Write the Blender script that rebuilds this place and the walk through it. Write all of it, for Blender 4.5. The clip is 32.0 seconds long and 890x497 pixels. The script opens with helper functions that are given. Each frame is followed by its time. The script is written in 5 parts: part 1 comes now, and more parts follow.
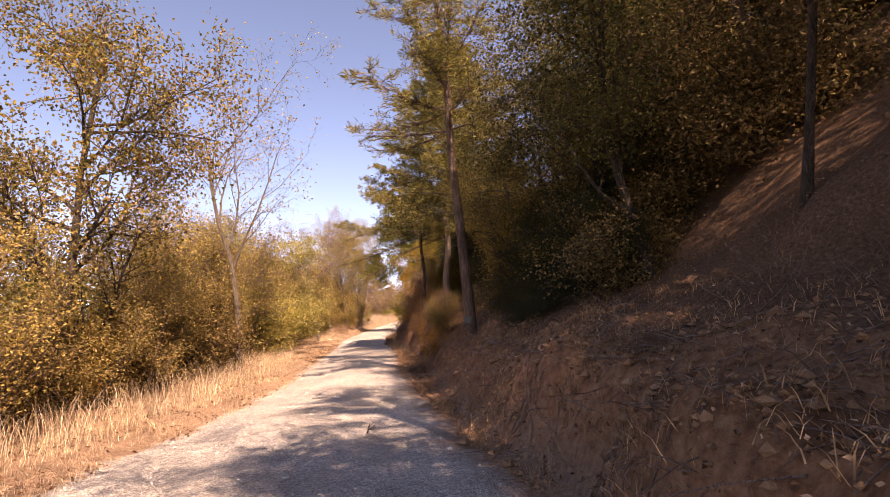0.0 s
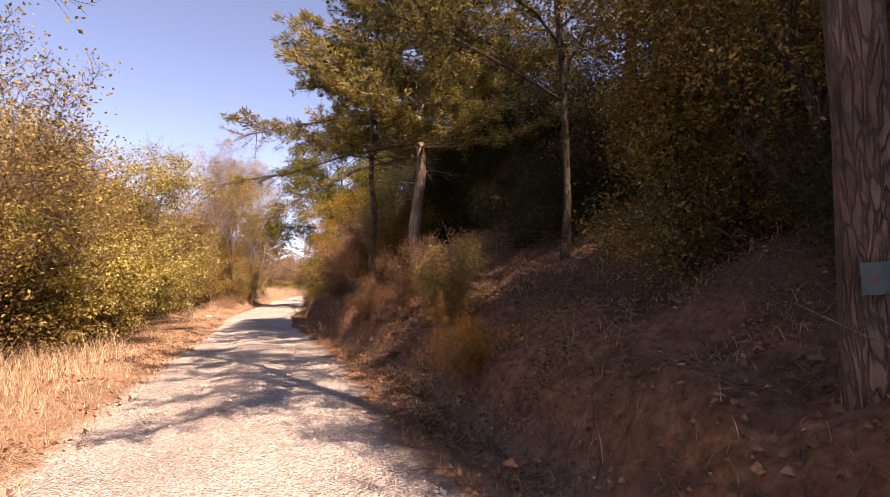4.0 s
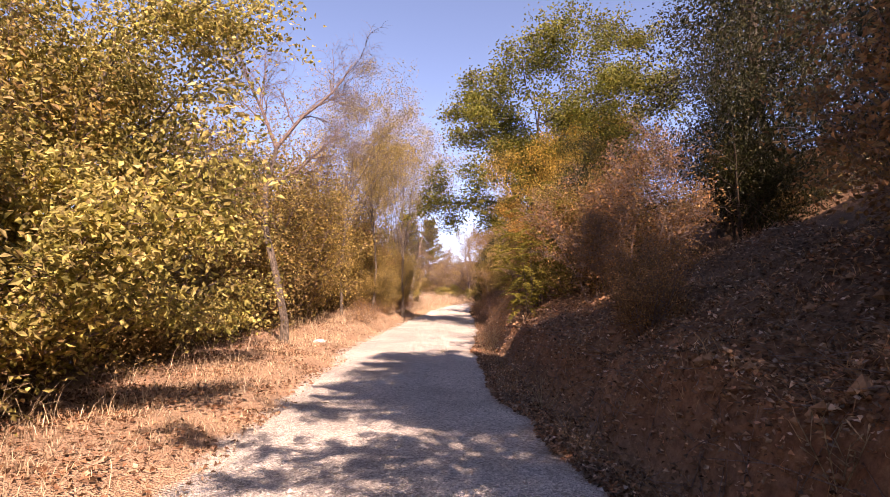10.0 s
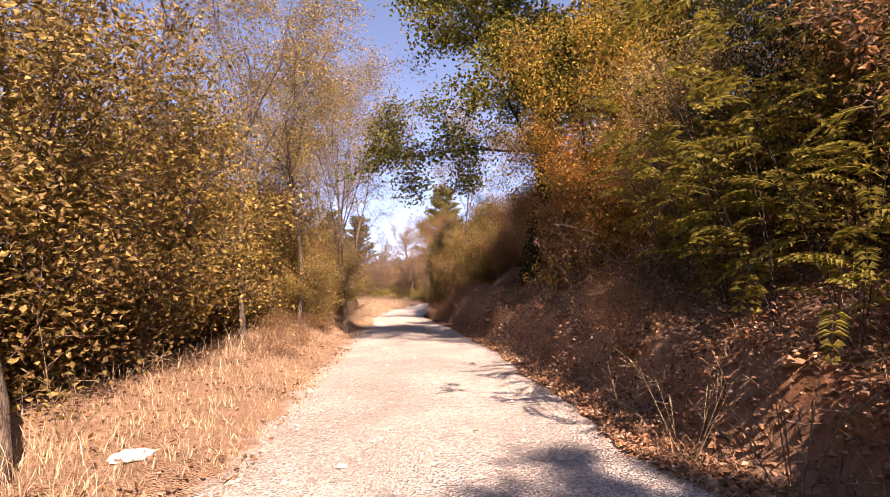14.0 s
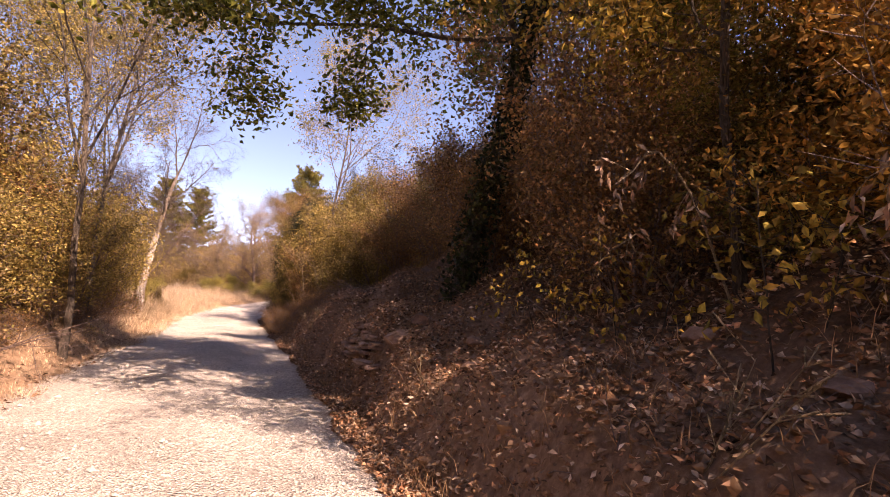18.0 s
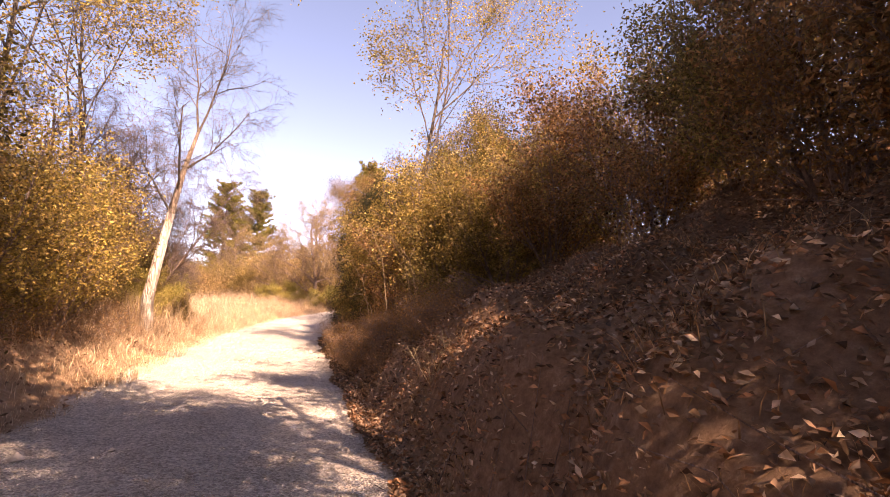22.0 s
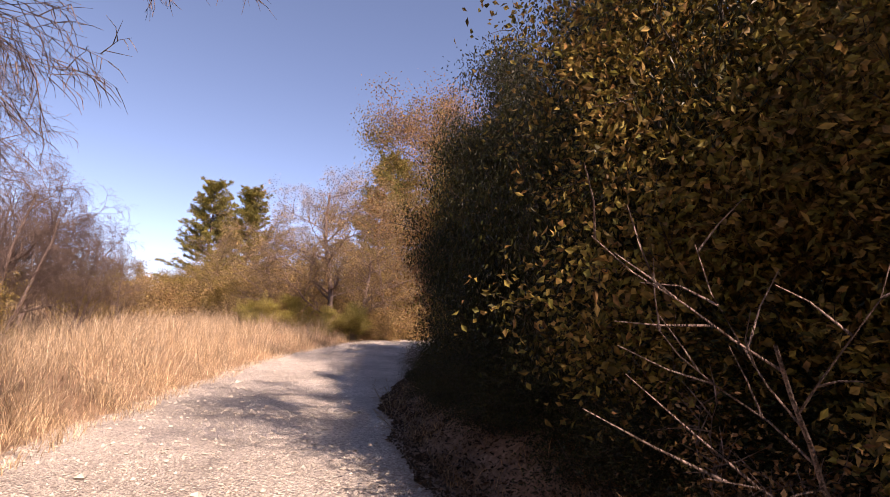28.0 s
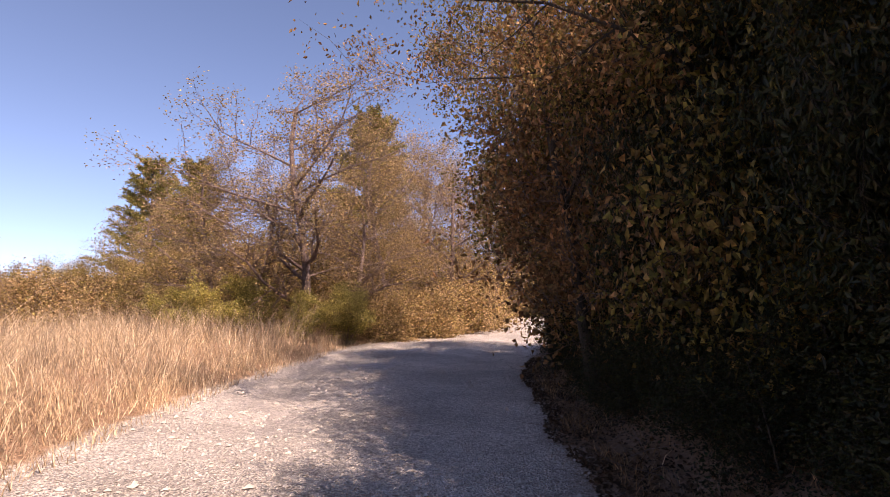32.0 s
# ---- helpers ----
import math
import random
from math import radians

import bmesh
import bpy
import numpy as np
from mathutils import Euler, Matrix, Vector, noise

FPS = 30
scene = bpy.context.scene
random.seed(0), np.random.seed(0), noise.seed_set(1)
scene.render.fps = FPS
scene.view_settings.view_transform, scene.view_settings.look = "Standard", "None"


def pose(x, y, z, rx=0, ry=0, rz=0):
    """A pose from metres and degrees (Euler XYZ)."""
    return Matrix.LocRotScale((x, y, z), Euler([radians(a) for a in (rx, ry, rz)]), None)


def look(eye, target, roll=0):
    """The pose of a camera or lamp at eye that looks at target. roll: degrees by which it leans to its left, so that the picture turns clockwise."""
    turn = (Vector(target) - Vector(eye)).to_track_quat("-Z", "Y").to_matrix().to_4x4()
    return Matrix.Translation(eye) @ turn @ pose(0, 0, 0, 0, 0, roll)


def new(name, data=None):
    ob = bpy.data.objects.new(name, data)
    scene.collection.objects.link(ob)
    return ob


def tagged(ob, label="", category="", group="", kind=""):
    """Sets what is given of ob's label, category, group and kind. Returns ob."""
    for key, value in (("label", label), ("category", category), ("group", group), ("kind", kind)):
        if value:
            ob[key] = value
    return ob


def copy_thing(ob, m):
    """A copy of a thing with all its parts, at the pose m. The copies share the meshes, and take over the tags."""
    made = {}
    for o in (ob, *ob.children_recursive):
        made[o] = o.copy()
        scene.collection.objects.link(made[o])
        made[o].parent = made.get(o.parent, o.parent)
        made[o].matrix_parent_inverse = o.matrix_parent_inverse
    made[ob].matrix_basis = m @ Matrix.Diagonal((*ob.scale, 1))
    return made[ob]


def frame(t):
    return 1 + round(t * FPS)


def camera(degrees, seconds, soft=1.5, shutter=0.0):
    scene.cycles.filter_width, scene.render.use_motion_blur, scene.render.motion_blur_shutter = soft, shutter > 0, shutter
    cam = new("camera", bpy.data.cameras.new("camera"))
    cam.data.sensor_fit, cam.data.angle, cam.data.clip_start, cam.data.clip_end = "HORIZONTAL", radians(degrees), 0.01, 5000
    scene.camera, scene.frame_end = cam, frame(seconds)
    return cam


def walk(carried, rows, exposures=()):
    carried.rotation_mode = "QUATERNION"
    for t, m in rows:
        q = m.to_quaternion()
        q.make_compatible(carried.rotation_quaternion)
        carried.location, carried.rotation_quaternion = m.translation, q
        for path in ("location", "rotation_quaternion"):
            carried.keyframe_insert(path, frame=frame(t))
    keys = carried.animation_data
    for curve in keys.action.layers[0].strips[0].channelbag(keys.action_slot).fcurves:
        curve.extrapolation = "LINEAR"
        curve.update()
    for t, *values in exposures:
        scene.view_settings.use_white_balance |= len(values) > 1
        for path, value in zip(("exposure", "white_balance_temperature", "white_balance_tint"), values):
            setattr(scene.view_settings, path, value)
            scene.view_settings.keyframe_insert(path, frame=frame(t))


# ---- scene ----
cam = camera(78.9, 32.0, soft=0.6)

PATH = [
    (0, (0.201, 1.864, 1.349), (0.219, 3.847, 1.606), -3.2),
    (0.5, (-0.039, 2.977, 1.378), (-0.093, 4.957, 1.651), -2.0),
    (1, (-0.318, 4.085, 1.405), (-0.322, 6.075, 1.609), -1.4),
    (1.5, (-0.632, 5.183, 1.363), (-0.992, 7.138, 1.585), -0.4),
    (2, (-0.956, 6.335, 1.301), (-0.933, 8.333, 1.374), -6.0),
    (2.5, (-1.205, 7.511, 1.294), (-1.125, 9.504, 1.44), -4.8),
    (3, (-1.351, 8.694, 1.259), (-1.038, 10.667, 1.357), -7.4),
    (3.5, (-1.412, 9.875, 1.278), (-0.687, 11.734, 1.415), -6.5),
    (4, (-1.428, 10.987, 1.255), (-1.043, 12.942, 1.426), -0.7),
    (4.5, (-1.582, 12.19, 1.297), (-1.602, 14.176, 1.536), 2.7),
    (6.5, (-2.328, 16.547, 1.543), (-2.047, 18.522, 1.689), -2.3),
    (7, (-2.407, 17.562, 1.521), (-2.044, 19.524, 1.658), -2.1),
    (7.5, (-2.47, 18.569, 1.486), (-1.927, 20.489, 1.629), -0.1),
    (8, (-2.462, 19.641, 1.465), (-1.913, 21.558, 1.615), 1.9),
    (8.5, (-2.554, 20.737, 1.422), (-2.584, 22.728, 1.607), 6.3),
    (9, (-2.725, 21.887, 1.406), (-2.752, 23.878, 1.598), 1.9),
    (9.5, (-2.935, 23.055, 1.388), (-2.933, 25.048, 1.559), 1.1),
    (10, (-3.163, 24.173, 1.37), (-3.325, 26.156, 1.573), 1.5),
    (10.5, (-3.415, 25.261, 1.366), (-3.525, 27.248, 1.568), 0.5),
    (11, (-3.687, 26.303, 1.351), (-3.783, 28.292, 1.535), -1.7),
    (11.5, (-3.985, 27.352, 1.354), (-4.193, 29.332, 1.537), -1.1),
    (12, (-4.293, 28.41, 1.365), (-4.474, 30.392, 1.563), -3.2),
    (12.5, (-4.565, 29.447, 1.385), (-4.518, 31.438, 1.568), -5.3),
    (13, (-4.79, 30.479, 1.412), (-4.705, 32.466, 1.62), -4.3),
    (13.5, (-4.969, 31.439, 1.396), (-4.89, 33.426, 1.606), -3.2),
    (15.5, (-4.876, 35.378, 1.534), (-4.326, 37.289, 1.744), 1.0),
    (16, (-4.849, 36.277, 1.588), (-4.037, 38.096, 1.764), -0.6),
    (16.5, (-4.787, 37.208, 1.615), (-4.153, 39.088, 1.861), 1.3),
    (17, (-4.637, 38.124, 1.678), (-3.741, 39.889, 1.964), -1.6),
    (17.5, (-4.481, 39.038, 1.726), (-3.657, 40.837, 2.016), 3.4),
    (18, (-4.364, 39.962, 1.699), (-3.749, 41.85, 1.932), 3.5),
    (18.5, (-4.282, 40.904, 1.706), (-3.63, 42.777, 1.959), 4.2),
    (19, (-4.249, 41.838, 1.709), (-4.092, 43.809, 2.009), 7.0),
    (19.5, (-4.312, 42.772, 1.719), (-4.168, 44.746, 2.01), 4.0),
    (20, (-4.306, 43.663, 1.745), (-3.805, 45.582, 2.005), -1.4),
    (20.5, (-4.352, 44.529, 1.749), (-3.938, 46.468, 2.015), 1.1),
    (21, (-4.334, 45.4, 1.776), (-3.969, 47.349, 2.04), -0.0),
    (21.5, (-4.313, 46.343, 1.8), (-3.574, 48.19, 2.0), -1.7),
    (22, (-4.263, 47.296, 1.788), (-3.861, 49.24, 2.032), 2.7),
    (22.5, (-4.231, 48.286, 1.79), (-3.927, 50.244, 2.061), 3.4),
    (23, (-4.169, 49.282, 1.778), (-3.725, 51.211, 2.065), -1.0),
    (23.5, (-4.127, 50.309, 1.794), (-3.491, 52.183, 2.082), -2.5),
    (24, (-4.142, 51.361, 1.824), (-3.908, 53.323, 2.138), 3.8),
    (24.5, (-4.24, 52.423, 1.861), (-4.365, 54.393, 2.18), 6.4),
    (25, (-4.413, 53.471, 1.903), (-4.044, 55.422, 2.142), -3.9),
    (25.5, (-4.638, 54.476, 1.933), (-4.628, 56.449, 2.265), 2.4),
    (26, (-4.817, 55.542, 1.944), (-4.618, 57.512, 2.224), -3.3),
    (26.5, (-5.0, 56.664, 1.955), (-4.86, 58.634, 2.268), 0.2),
    (28.5, (-5.363, 61.264, 1.896), (-4.924, 63.186, 2.234), 3.1),
    (29, (-5.39, 62.47, 1.896), (-5.089, 64.419, 2.227), 1.8),
    (29.5, (-5.444, 63.66, 1.912), (-5.251, 65.627, 2.212), 3.5),
    (30, (-5.492, 64.83, 1.905), (-5.261, 66.804, 2.133), -0.6),
    (30.5, (-5.545, 65.991, 1.905), (-5.049, 67.915, 2.138), -1.2),
    (31, (-5.527, 67.094, 1.899), (-4.947, 68.989, 2.168), -2.8),
    (31.5, (-5.502, 68.152, 1.922), (-4.842, 70.017, 2.22), -0.3),
    (32, (-5.408, 69.149, 1.925), (-4.896, 71.056, 2.246), -0.6),
]
walk(cam, [(t, look(eye, target, roll)) for t, eye, target, roll in PATH], exposures=[(0, 1.3, 9600, 34), (4, 1.3, 9100, 34), (7, 1.55, 8600, 32.5), (8, 1.62, 8500, 31.5), (9.5, 1.4, 8500, 34), (13, 1.4, 8500, 34), (15.5, 1.15, 9100, 36), (17, 1.05, 9500, 37), (18, 1.35, 8900, 35), (19, 1.45, 9000, 35), (20, 1.6, 10300, 38), (21, 1.78, 10900, 38), (23, 1.8, 10400, 38), (24, 1.75, 10200, 37), (25, 1.4, 8800, 32), (26, 1.0, 8600, 30), (29, 0.95, 8200, 30), (32, 0.92, 8000, 29)])

# ---- light ----
SUN_AZ, SUN_EL = 157.0, 44.0          # degrees clockwise from +y, degrees up
world = bpy.data.worlds.new("sky_world")
scene.world = world
world.use_nodes = True
wn = world.node_tree.nodes
wn.clear()
sky = wn.new("ShaderNodeTexSky")
sky.sky_type = "NISHITA"
sky.sun_disc = False
sky.sun_elevation, sky.sun_rotation = radians(SUN_EL), radians(SUN_AZ)
sky.air_density, sky.dust_density, sky.ozone_density = 0.85, 0.0, 3.5
sky.altitude = 2600
bg = wn.new("ShaderNodeBackground")
bg.inputs["Strength"].default_value = 0.145
wout = wn.new("ShaderNodeOutputWorld")
world.node_tree.links.new(sky.outputs[0], bg.inputs["Color"])
world.node_tree.links.new(bg.outputs[0], wout.inputs[0])
sun = new("sun", bpy.data.lights.new("sun", "SUN"))
sun.data.energy, sun.data.angle, sun.data.color = 5.0, radians(0.55), (1.0, 0.93, 0.84)
sa, se = radians(SUN_AZ), radians(SUN_EL)
sun.matrix_world = look((0, 0, 30), (-math.sin(sa) * math.cos(se), -math.cos(sa) * math.cos(se), 30 - math.sin(se)))

# ---- materials ----


def material(name):
    m = bpy.data.materials.new(name)
    m.use_nodes = True
    nt = m.node_tree
    return m, nt, nt.nodes["Principled BSDF"]


def node(nt, kind, **sets):
    n = nt.nodes.new(kind)
    for k, v in sets.items():
        n.inputs[k.replace("_", " ")].default_value = v
    return n


def ramp(nt, source, stops):
    r = nt.nodes.new("ShaderNodeValToRGB")
    el = r.color_ramp.elements
    while len(el) < len(stops):
        el.new(0.5)
    for e, (p, c) in zip(el, stops):
        e.position, e.color = p, (*c, 1)
    nt.links.new(source, r.inputs[0])
    return r.outputs[0]


def mixc(nt, fac, a, b, mode="MIX"):
    n = nt.nodes.new("ShaderNodeMix")
    n.data_type, n.blend_type = "RGBA", mode
    for sock, v in ((n.inputs[0], fac), (n.inputs[6], a), (n.inputs[7], b)):
        if isinstance(v, (int, float)):
            sock.default_value = v
        elif isinstance(v, tuple):
            sock.default_value = (*v, 1)
        else:
            nt.links.new(v, sock)
    return n.outputs[2]


def noise_at(nt, scale, detail=4.0, rough=0.6, coords=None):
    n = node(nt, "ShaderNodeTexNoise", Scale=scale, Detail=detail, Roughness=rough)
    nt.links.new(coords or place(nt), n.inputs["Vector"])
    return n.outputs[0]


def place(nt):
    g = nt.nodes.new("ShaderNodeNewGeometry")
    return g.outputs["Position"]


def bump(nt, bsdf, height, strength=0.5, distance=0.02):
    b = node(nt, "ShaderNodeBump", Strength=strength, Distance=distance)
    nt.links.new(height, b.inputs["Height"])
    nt.links.new(b.outputs[0], bsdf.inputs["Normal"])


def leaf_material(name, colours, translucent=0.35, rough=0.55):
    """Leaves: each one takes its own colour out of the row, with a drift from place to place."""
    m, nt, b = material(name)
    g = nt.nodes.new("ShaderNodeNewGeometry")
    n = len(colours)
    c = ramp(nt, g.outputs["Random Per Island"], [(i / (n - 1), col) for i, col in enumerate(colours)])
    drift = ramp(nt, noise_at(nt, 0.9, 2.0), [(0.3, (0.72, 0.72, 0.72)), (0.7, (1.2, 1.15, 1.05))])
    c = mixc(nt, 1.0, c, drift, "MULTIPLY")
    c = mixc(nt, 1.0, c, ramp(nt, noise_at(nt, 17.0, 2.0), [(0.35, (0.5, 0.5, 0.5)), (0.65, (1.45, 1.45, 1.4))]), "MULTIPLY")
    own = nt.nodes.new("ShaderNodeTexWhiteNoise")
    own.noise_dimensions = "1D"
    nt.links.new(g.outputs["Random Per Island"], own.inputs["W"])
    c = mixc(nt, 1.0, c, ramp(nt, own.outputs["Value"], [(0.0, (0.5, 0.47, 0.45)), (0.6, (1.0, 1.0, 1.0)), (1.0, (1.5, 1.5, 1.55))]), "MULTIPLY")
    nt.links.new(c, b.inputs["Base Color"])
    b.inputs["Roughness"].default_value = rough
    b.inputs["Specular IOR Level"].default_value = 0.2
    tr = nt.nodes.new("ShaderNodeBsdfTranslucent")
    nt.links.new(c, tr.inputs["Color"])
    mx = nt.nodes.new("ShaderNodeMixShader")
    mx.inputs[0].default_value = translucent
    nt.links.new(b.outputs[0], mx.inputs[1])
    nt.links.new(tr.outputs[0], mx.inputs[2])
    nt.links.new(mx.outputs[0], nt.nodes["Material Output"].inputs[0])
    return m


def bark_material(name, dark, light, scale=9.0, stretch=0.25):
    m, nt, b = material(name)
    mp = nt.nodes.new("ShaderNodeMapping")
    mp.inputs["Scale"].default_value = (1, 1, stretch * 0.8)
    nt.links.new(place(nt), mp.inputs[0])
    grain = noise_at(nt, scale * 2.2, 6, 0.65, mp.outputs[0])
    blot = noise_at(nt, scale * 0.35, 3, 0.5)
    c = ramp(nt, grain, [(0.36, dark), (0.62, light)])
    c = mixc(nt, 0.55, c, ramp(nt, blot, [(0.35, dark), (0.65, light)]))
    plate = node(nt, "ShaderNodeTexVoronoi", Scale=scale * 3.2)
    plate.feature = "DISTANCE_TO_EDGE"
    warp = node(nt, "ShaderNodeVectorMath")
    warp.operation = "MULTIPLY_ADD"
    soft = node(nt, "ShaderNodeTexNoise", Scale=scale * 1.5, Detail=4.0)
    nt.links.new(mp.outputs[0], soft.inputs["Vector"])
    nt.links.new(soft.outputs["Color"], warp.inputs[0])
    warp.inputs[1].default_value = (0.12, 0.12, 0.12)
    nt.links.new(mp.outputs[0], warp.inputs[2])
    nt.links.new(warp.outputs[0], plate.inputs["Vector"])
    crack = ramp(nt, plate.outputs["Distance"], [(0.0, (0.35, 0.33, 0.32)), (0.16, (1.0, 1.0, 1.0))])
    c = mixc(nt, 0.5, c, crack, "MULTIPLY")
    nt.links.new(c, b.inputs["Base Color"])
    b.inputs["Roughness"].default_value = 0.9
    h = node(nt, "ShaderNodeMath")
    h.operation = "ADD"
    nt.links.new(grain, h.inputs[0])
    nt.links.new(crack, h.inputs[1])
    bump(nt, b, h.outputs[0], 1.0, 0.03)
    return m


def layer_colour(nt, stops, fine, coarse):
    c = ramp(nt, noise_at(nt, fine, 8, 0.7), stops)
    return mixc(nt, 1.0, c, ramp(nt, noise_at(nt, coarse, 5, 0.6), [(0.3, (0.7, 0.68, 0.66)), (0.7, (1.15, 1.12, 1.1))]), "MULTIPLY")


def track_material(name):
    """Gravel that frays into the verge on the left and into earth, clay and leaf mould on the right, by the distances kept on the mesh."""
    m, nt, b = material(name)

    def past(attr, start, blur, wild, scale):
        at = nt.nodes.new("ShaderNodeAttribute")
        at.attribute_name = attr
        n = node(nt, "ShaderNodeMath")
        n.operation = "MULTIPLY_ADD"
        nt.links.new(noise_at(nt, scale, 6, 0.7), n.inputs[0])
        n.inputs[1].default_value = wild
        nt.links.new(at.outputs["Fac"], n.inputs[2])
        r = node(nt, "ShaderNodeMapRange")
        nt.links.new(n.outputs[0], r.inputs["Value"])
        r.inputs["From Min"].default_value, r.inputs["From Max"].default_value = start + wild / 2, start + wild / 2 + blur
        return r.outputs["Result"]

    v = node(nt, "ShaderNodeTexVoronoi", Scale=55.0)
    nt.links.new(place(nt), v.inputs["Vector"])
    w = node(nt, "ShaderNodeTexVoronoi", Scale=130.0)
    nt.links.new(place(nt), w.inputs["Vector"])
    road = layer_colour(nt, [(0.3, (0.52, 0.47, 0.44)), (0.5, (0.72, 0.67, 0.635)), (0.7, (0.84, 0.795, 0.76))], 24.0, 0.7)
    road = mixc(nt, 1.0, road, ramp(nt, v.outputs["Color"], [(0.15, (0.68, 0.66, 0.65)), (0.7, (1.2, 1.2, 1.2))]), "MULTIPLY")
    road = mixc(nt, 1.0, road, ramp(nt, w.outputs["Color"], [(0.15, (0.72, 0.71, 0.7)), (0.7, (1.15, 1.15, 1.15))]), "MULTIPLY")
    verge = layer_colour(nt, [(0.3, (0.36, 0.215, 0.14)), (0.55, (0.53, 0.35, 0.24)), (0.75, (0.66, 0.49, 0.36))], 14.0, 0.7)
    earth = layer_colour(nt, [(0.3, (0.18, 0.105, 0.068)), (0.55, (0.34, 0.215, 0.15)), (0.75, (0.49, 0.35, 0.26))], 16.0, 0.8)
    clay = layer_colour(nt, [(0.3, (0.12, 0.055, 0.03)), (0.5, (0.29, 0.145, 0.082)), (0.75, (0.48, 0.28, 0.17))], 11.0, 1.1)
    mould = layer_colour(nt, [(0.3, (0.07, 0.04, 0.026)), (0.55, (0.19, 0.11, 0.07)), (0.75, (0.34, 0.215, 0.145))], 22.0, 0.6)
    c = mixc(nt, past("leftward", -0.05, 0.15, 0.55, 2.5), road, verge)
    c = mixc(nt, past("leftward", 2.3, 1.2, 0.8, 1.0), c, mould)
    c = mixc(nt, past("rightward", -0.2, 0.35, 0.6, 2.2), c, earth)
    c = mixc(nt, past("claywards", 0.0, 0.2, 0.25, 3.0), c, clay)
    c = mixc(nt, past("slopewards", 0.2, 0.5, 0.5, 1.5), c, mould)
    nt.links.new(c, b.inputs["Base Color"])
    b.inputs["Roughness"].default_value = 0.95
    b.inputs["Specular IOR Level"].default_value = 0.2
    off_road = past("rightward", -0.1, 0.3, 0.4, 2.2)
    pebbly = node(nt, "ShaderNodeMath")
    pebbly.operation = "MULTIPLY_ADD"
    nt.links.new(off_road, pebbly.inputs[0])
    pebbly.inputs[1].default_value, pebbly.inputs[2].default_value = -0.85, 0.85
    stony = node(nt, "ShaderNodeMath")
    stony.operation = "MULTIPLY"
    nt.links.new(pebbly.outputs[0], stony.inputs[0])
    nt.links.new(v.outputs["Distance"], stony.inputs[1])
    h = node(nt, "ShaderNodeMath")
    h.operation = "ADD"
    nt.links.new(stony.outputs[0], h.inputs[0])
    nt.links.new(noise_at(nt, 9.0, 10, 0.75), h.inputs[1])
    bump(nt, b, h.outputs[0], 0.95, 0.06)
    return m


def ground_material(name, stops, fine, coarse=0.5, relief=0.03, speck=None):
    m, nt, b = material(name)
    big, small = noise_at(nt, coarse, 5, 0.6), noise_at(nt, fine, 8, 0.7)
    c = ramp(nt, small, stops)
    c = mixc(nt, 1.0, c, ramp(nt, big, [(0.3, (0.7, 0.68, 0.66)), (0.7, (1.15, 1.12, 1.1))]), "MULTIPLY")
    if speck:
        v = node(nt, "ShaderNodeTexVoronoi", Scale=speck[0])
        nt.links.new(place(nt), v.inputs["Vector"])
        c = mixc(nt, ramp(nt, v.outputs["Color"], [(0.55, (0, 0, 0)), (0.75, (1, 1, 1))]), c, speck[1])
        bump(nt, b, v.outputs["Distance"], 0.5, relief)
    else:
        bump(nt, b, small, 0.8, relief)
    nt.links.new(c, b.inputs["Base Color"])
    b.inputs["Roughness"].default_value = 0.95
    b.inputs["Specular IOR Level"].default_value = 0.2
    return m


M_TRACK = track_material("track_and_bank")
M_CLAY = ground_material("ochre_clay", [(0.3, (0.22, 0.11, 0.06)), (0.5, (0.37, 0.21, 0.12)), (0.75, (0.50, 0.32, 0.2))], 7.0, 0.9, 0.08)
M_STONE = ground_material("wall_stone", [(0.3, (0.15, 0.085, 0.06)), (0.5, (0.29, 0.185, 0.14)), (0.75, (0.42, 0.30, 0.24))], 8.0, 1.5, 0.03)
M_PEBBLE = ground_material("gravel_stone", [(0.3, (0.4, 0.36, 0.32)), (0.5, (0.54, 0.5, 0.46)), (0.75, (0.68, 0.64, 0.6))], 12.0, 2.5, 0.01)
M_PAINT = ground_material("turquoise_paint", [(0.3, (0.05, 0.08, 0.08)), (0.5, (0.08, 0.14, 0.15)), (0.65, (0.13, 0.10, 0.08))], 18.0, 3.0, 0.01)
M_BAG = ground_material("white_plastic", [(0.3, (0.72, 0.7, 0.68)), (0.55, (0.8, 0.79, 0.78)), (0.75, (0.85, 0.84, 0.83))], 20.0, 5.0, 0.01)
B_PINE = bark_material("pine_bark", (0.06, 0.035, 0.025), (0.24, 0.15, 0.11), 9)
B_GREY = bark_material("grey_brown_bark", (0.09, 0.065, 0.05), (0.27, 0.21, 0.165), 12)
B_PALE = bark_material("pale_bark", (0.17, 0.11, 0.085), (0.46, 0.36, 0.29), 8)
B_WHITE = bark_material("white_peeling_bark", (0.30, 0.19, 0.14), (0.8, 0.74, 0.68), 5)
B_TWIG = bark_material("twig_bark", (0.17, 0.105, 0.09), (0.37, 0.27, 0.235), 14)
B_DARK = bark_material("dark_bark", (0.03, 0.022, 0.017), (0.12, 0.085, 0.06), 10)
B_STRAW = bark_material("straw_stalk", (0.32, 0.22, 0.12), (0.56, 0.42, 0.27), 14)
L_LIME = leaf_material("yellow_green_leaf", [(0.30, 0.29, 0.08), (0.46, 0.41, 0.14), (0.56, 0.48, 0.21), (0.38, 0.35, 0.10), (0.52, 0.40, 0.20)], 0.5)
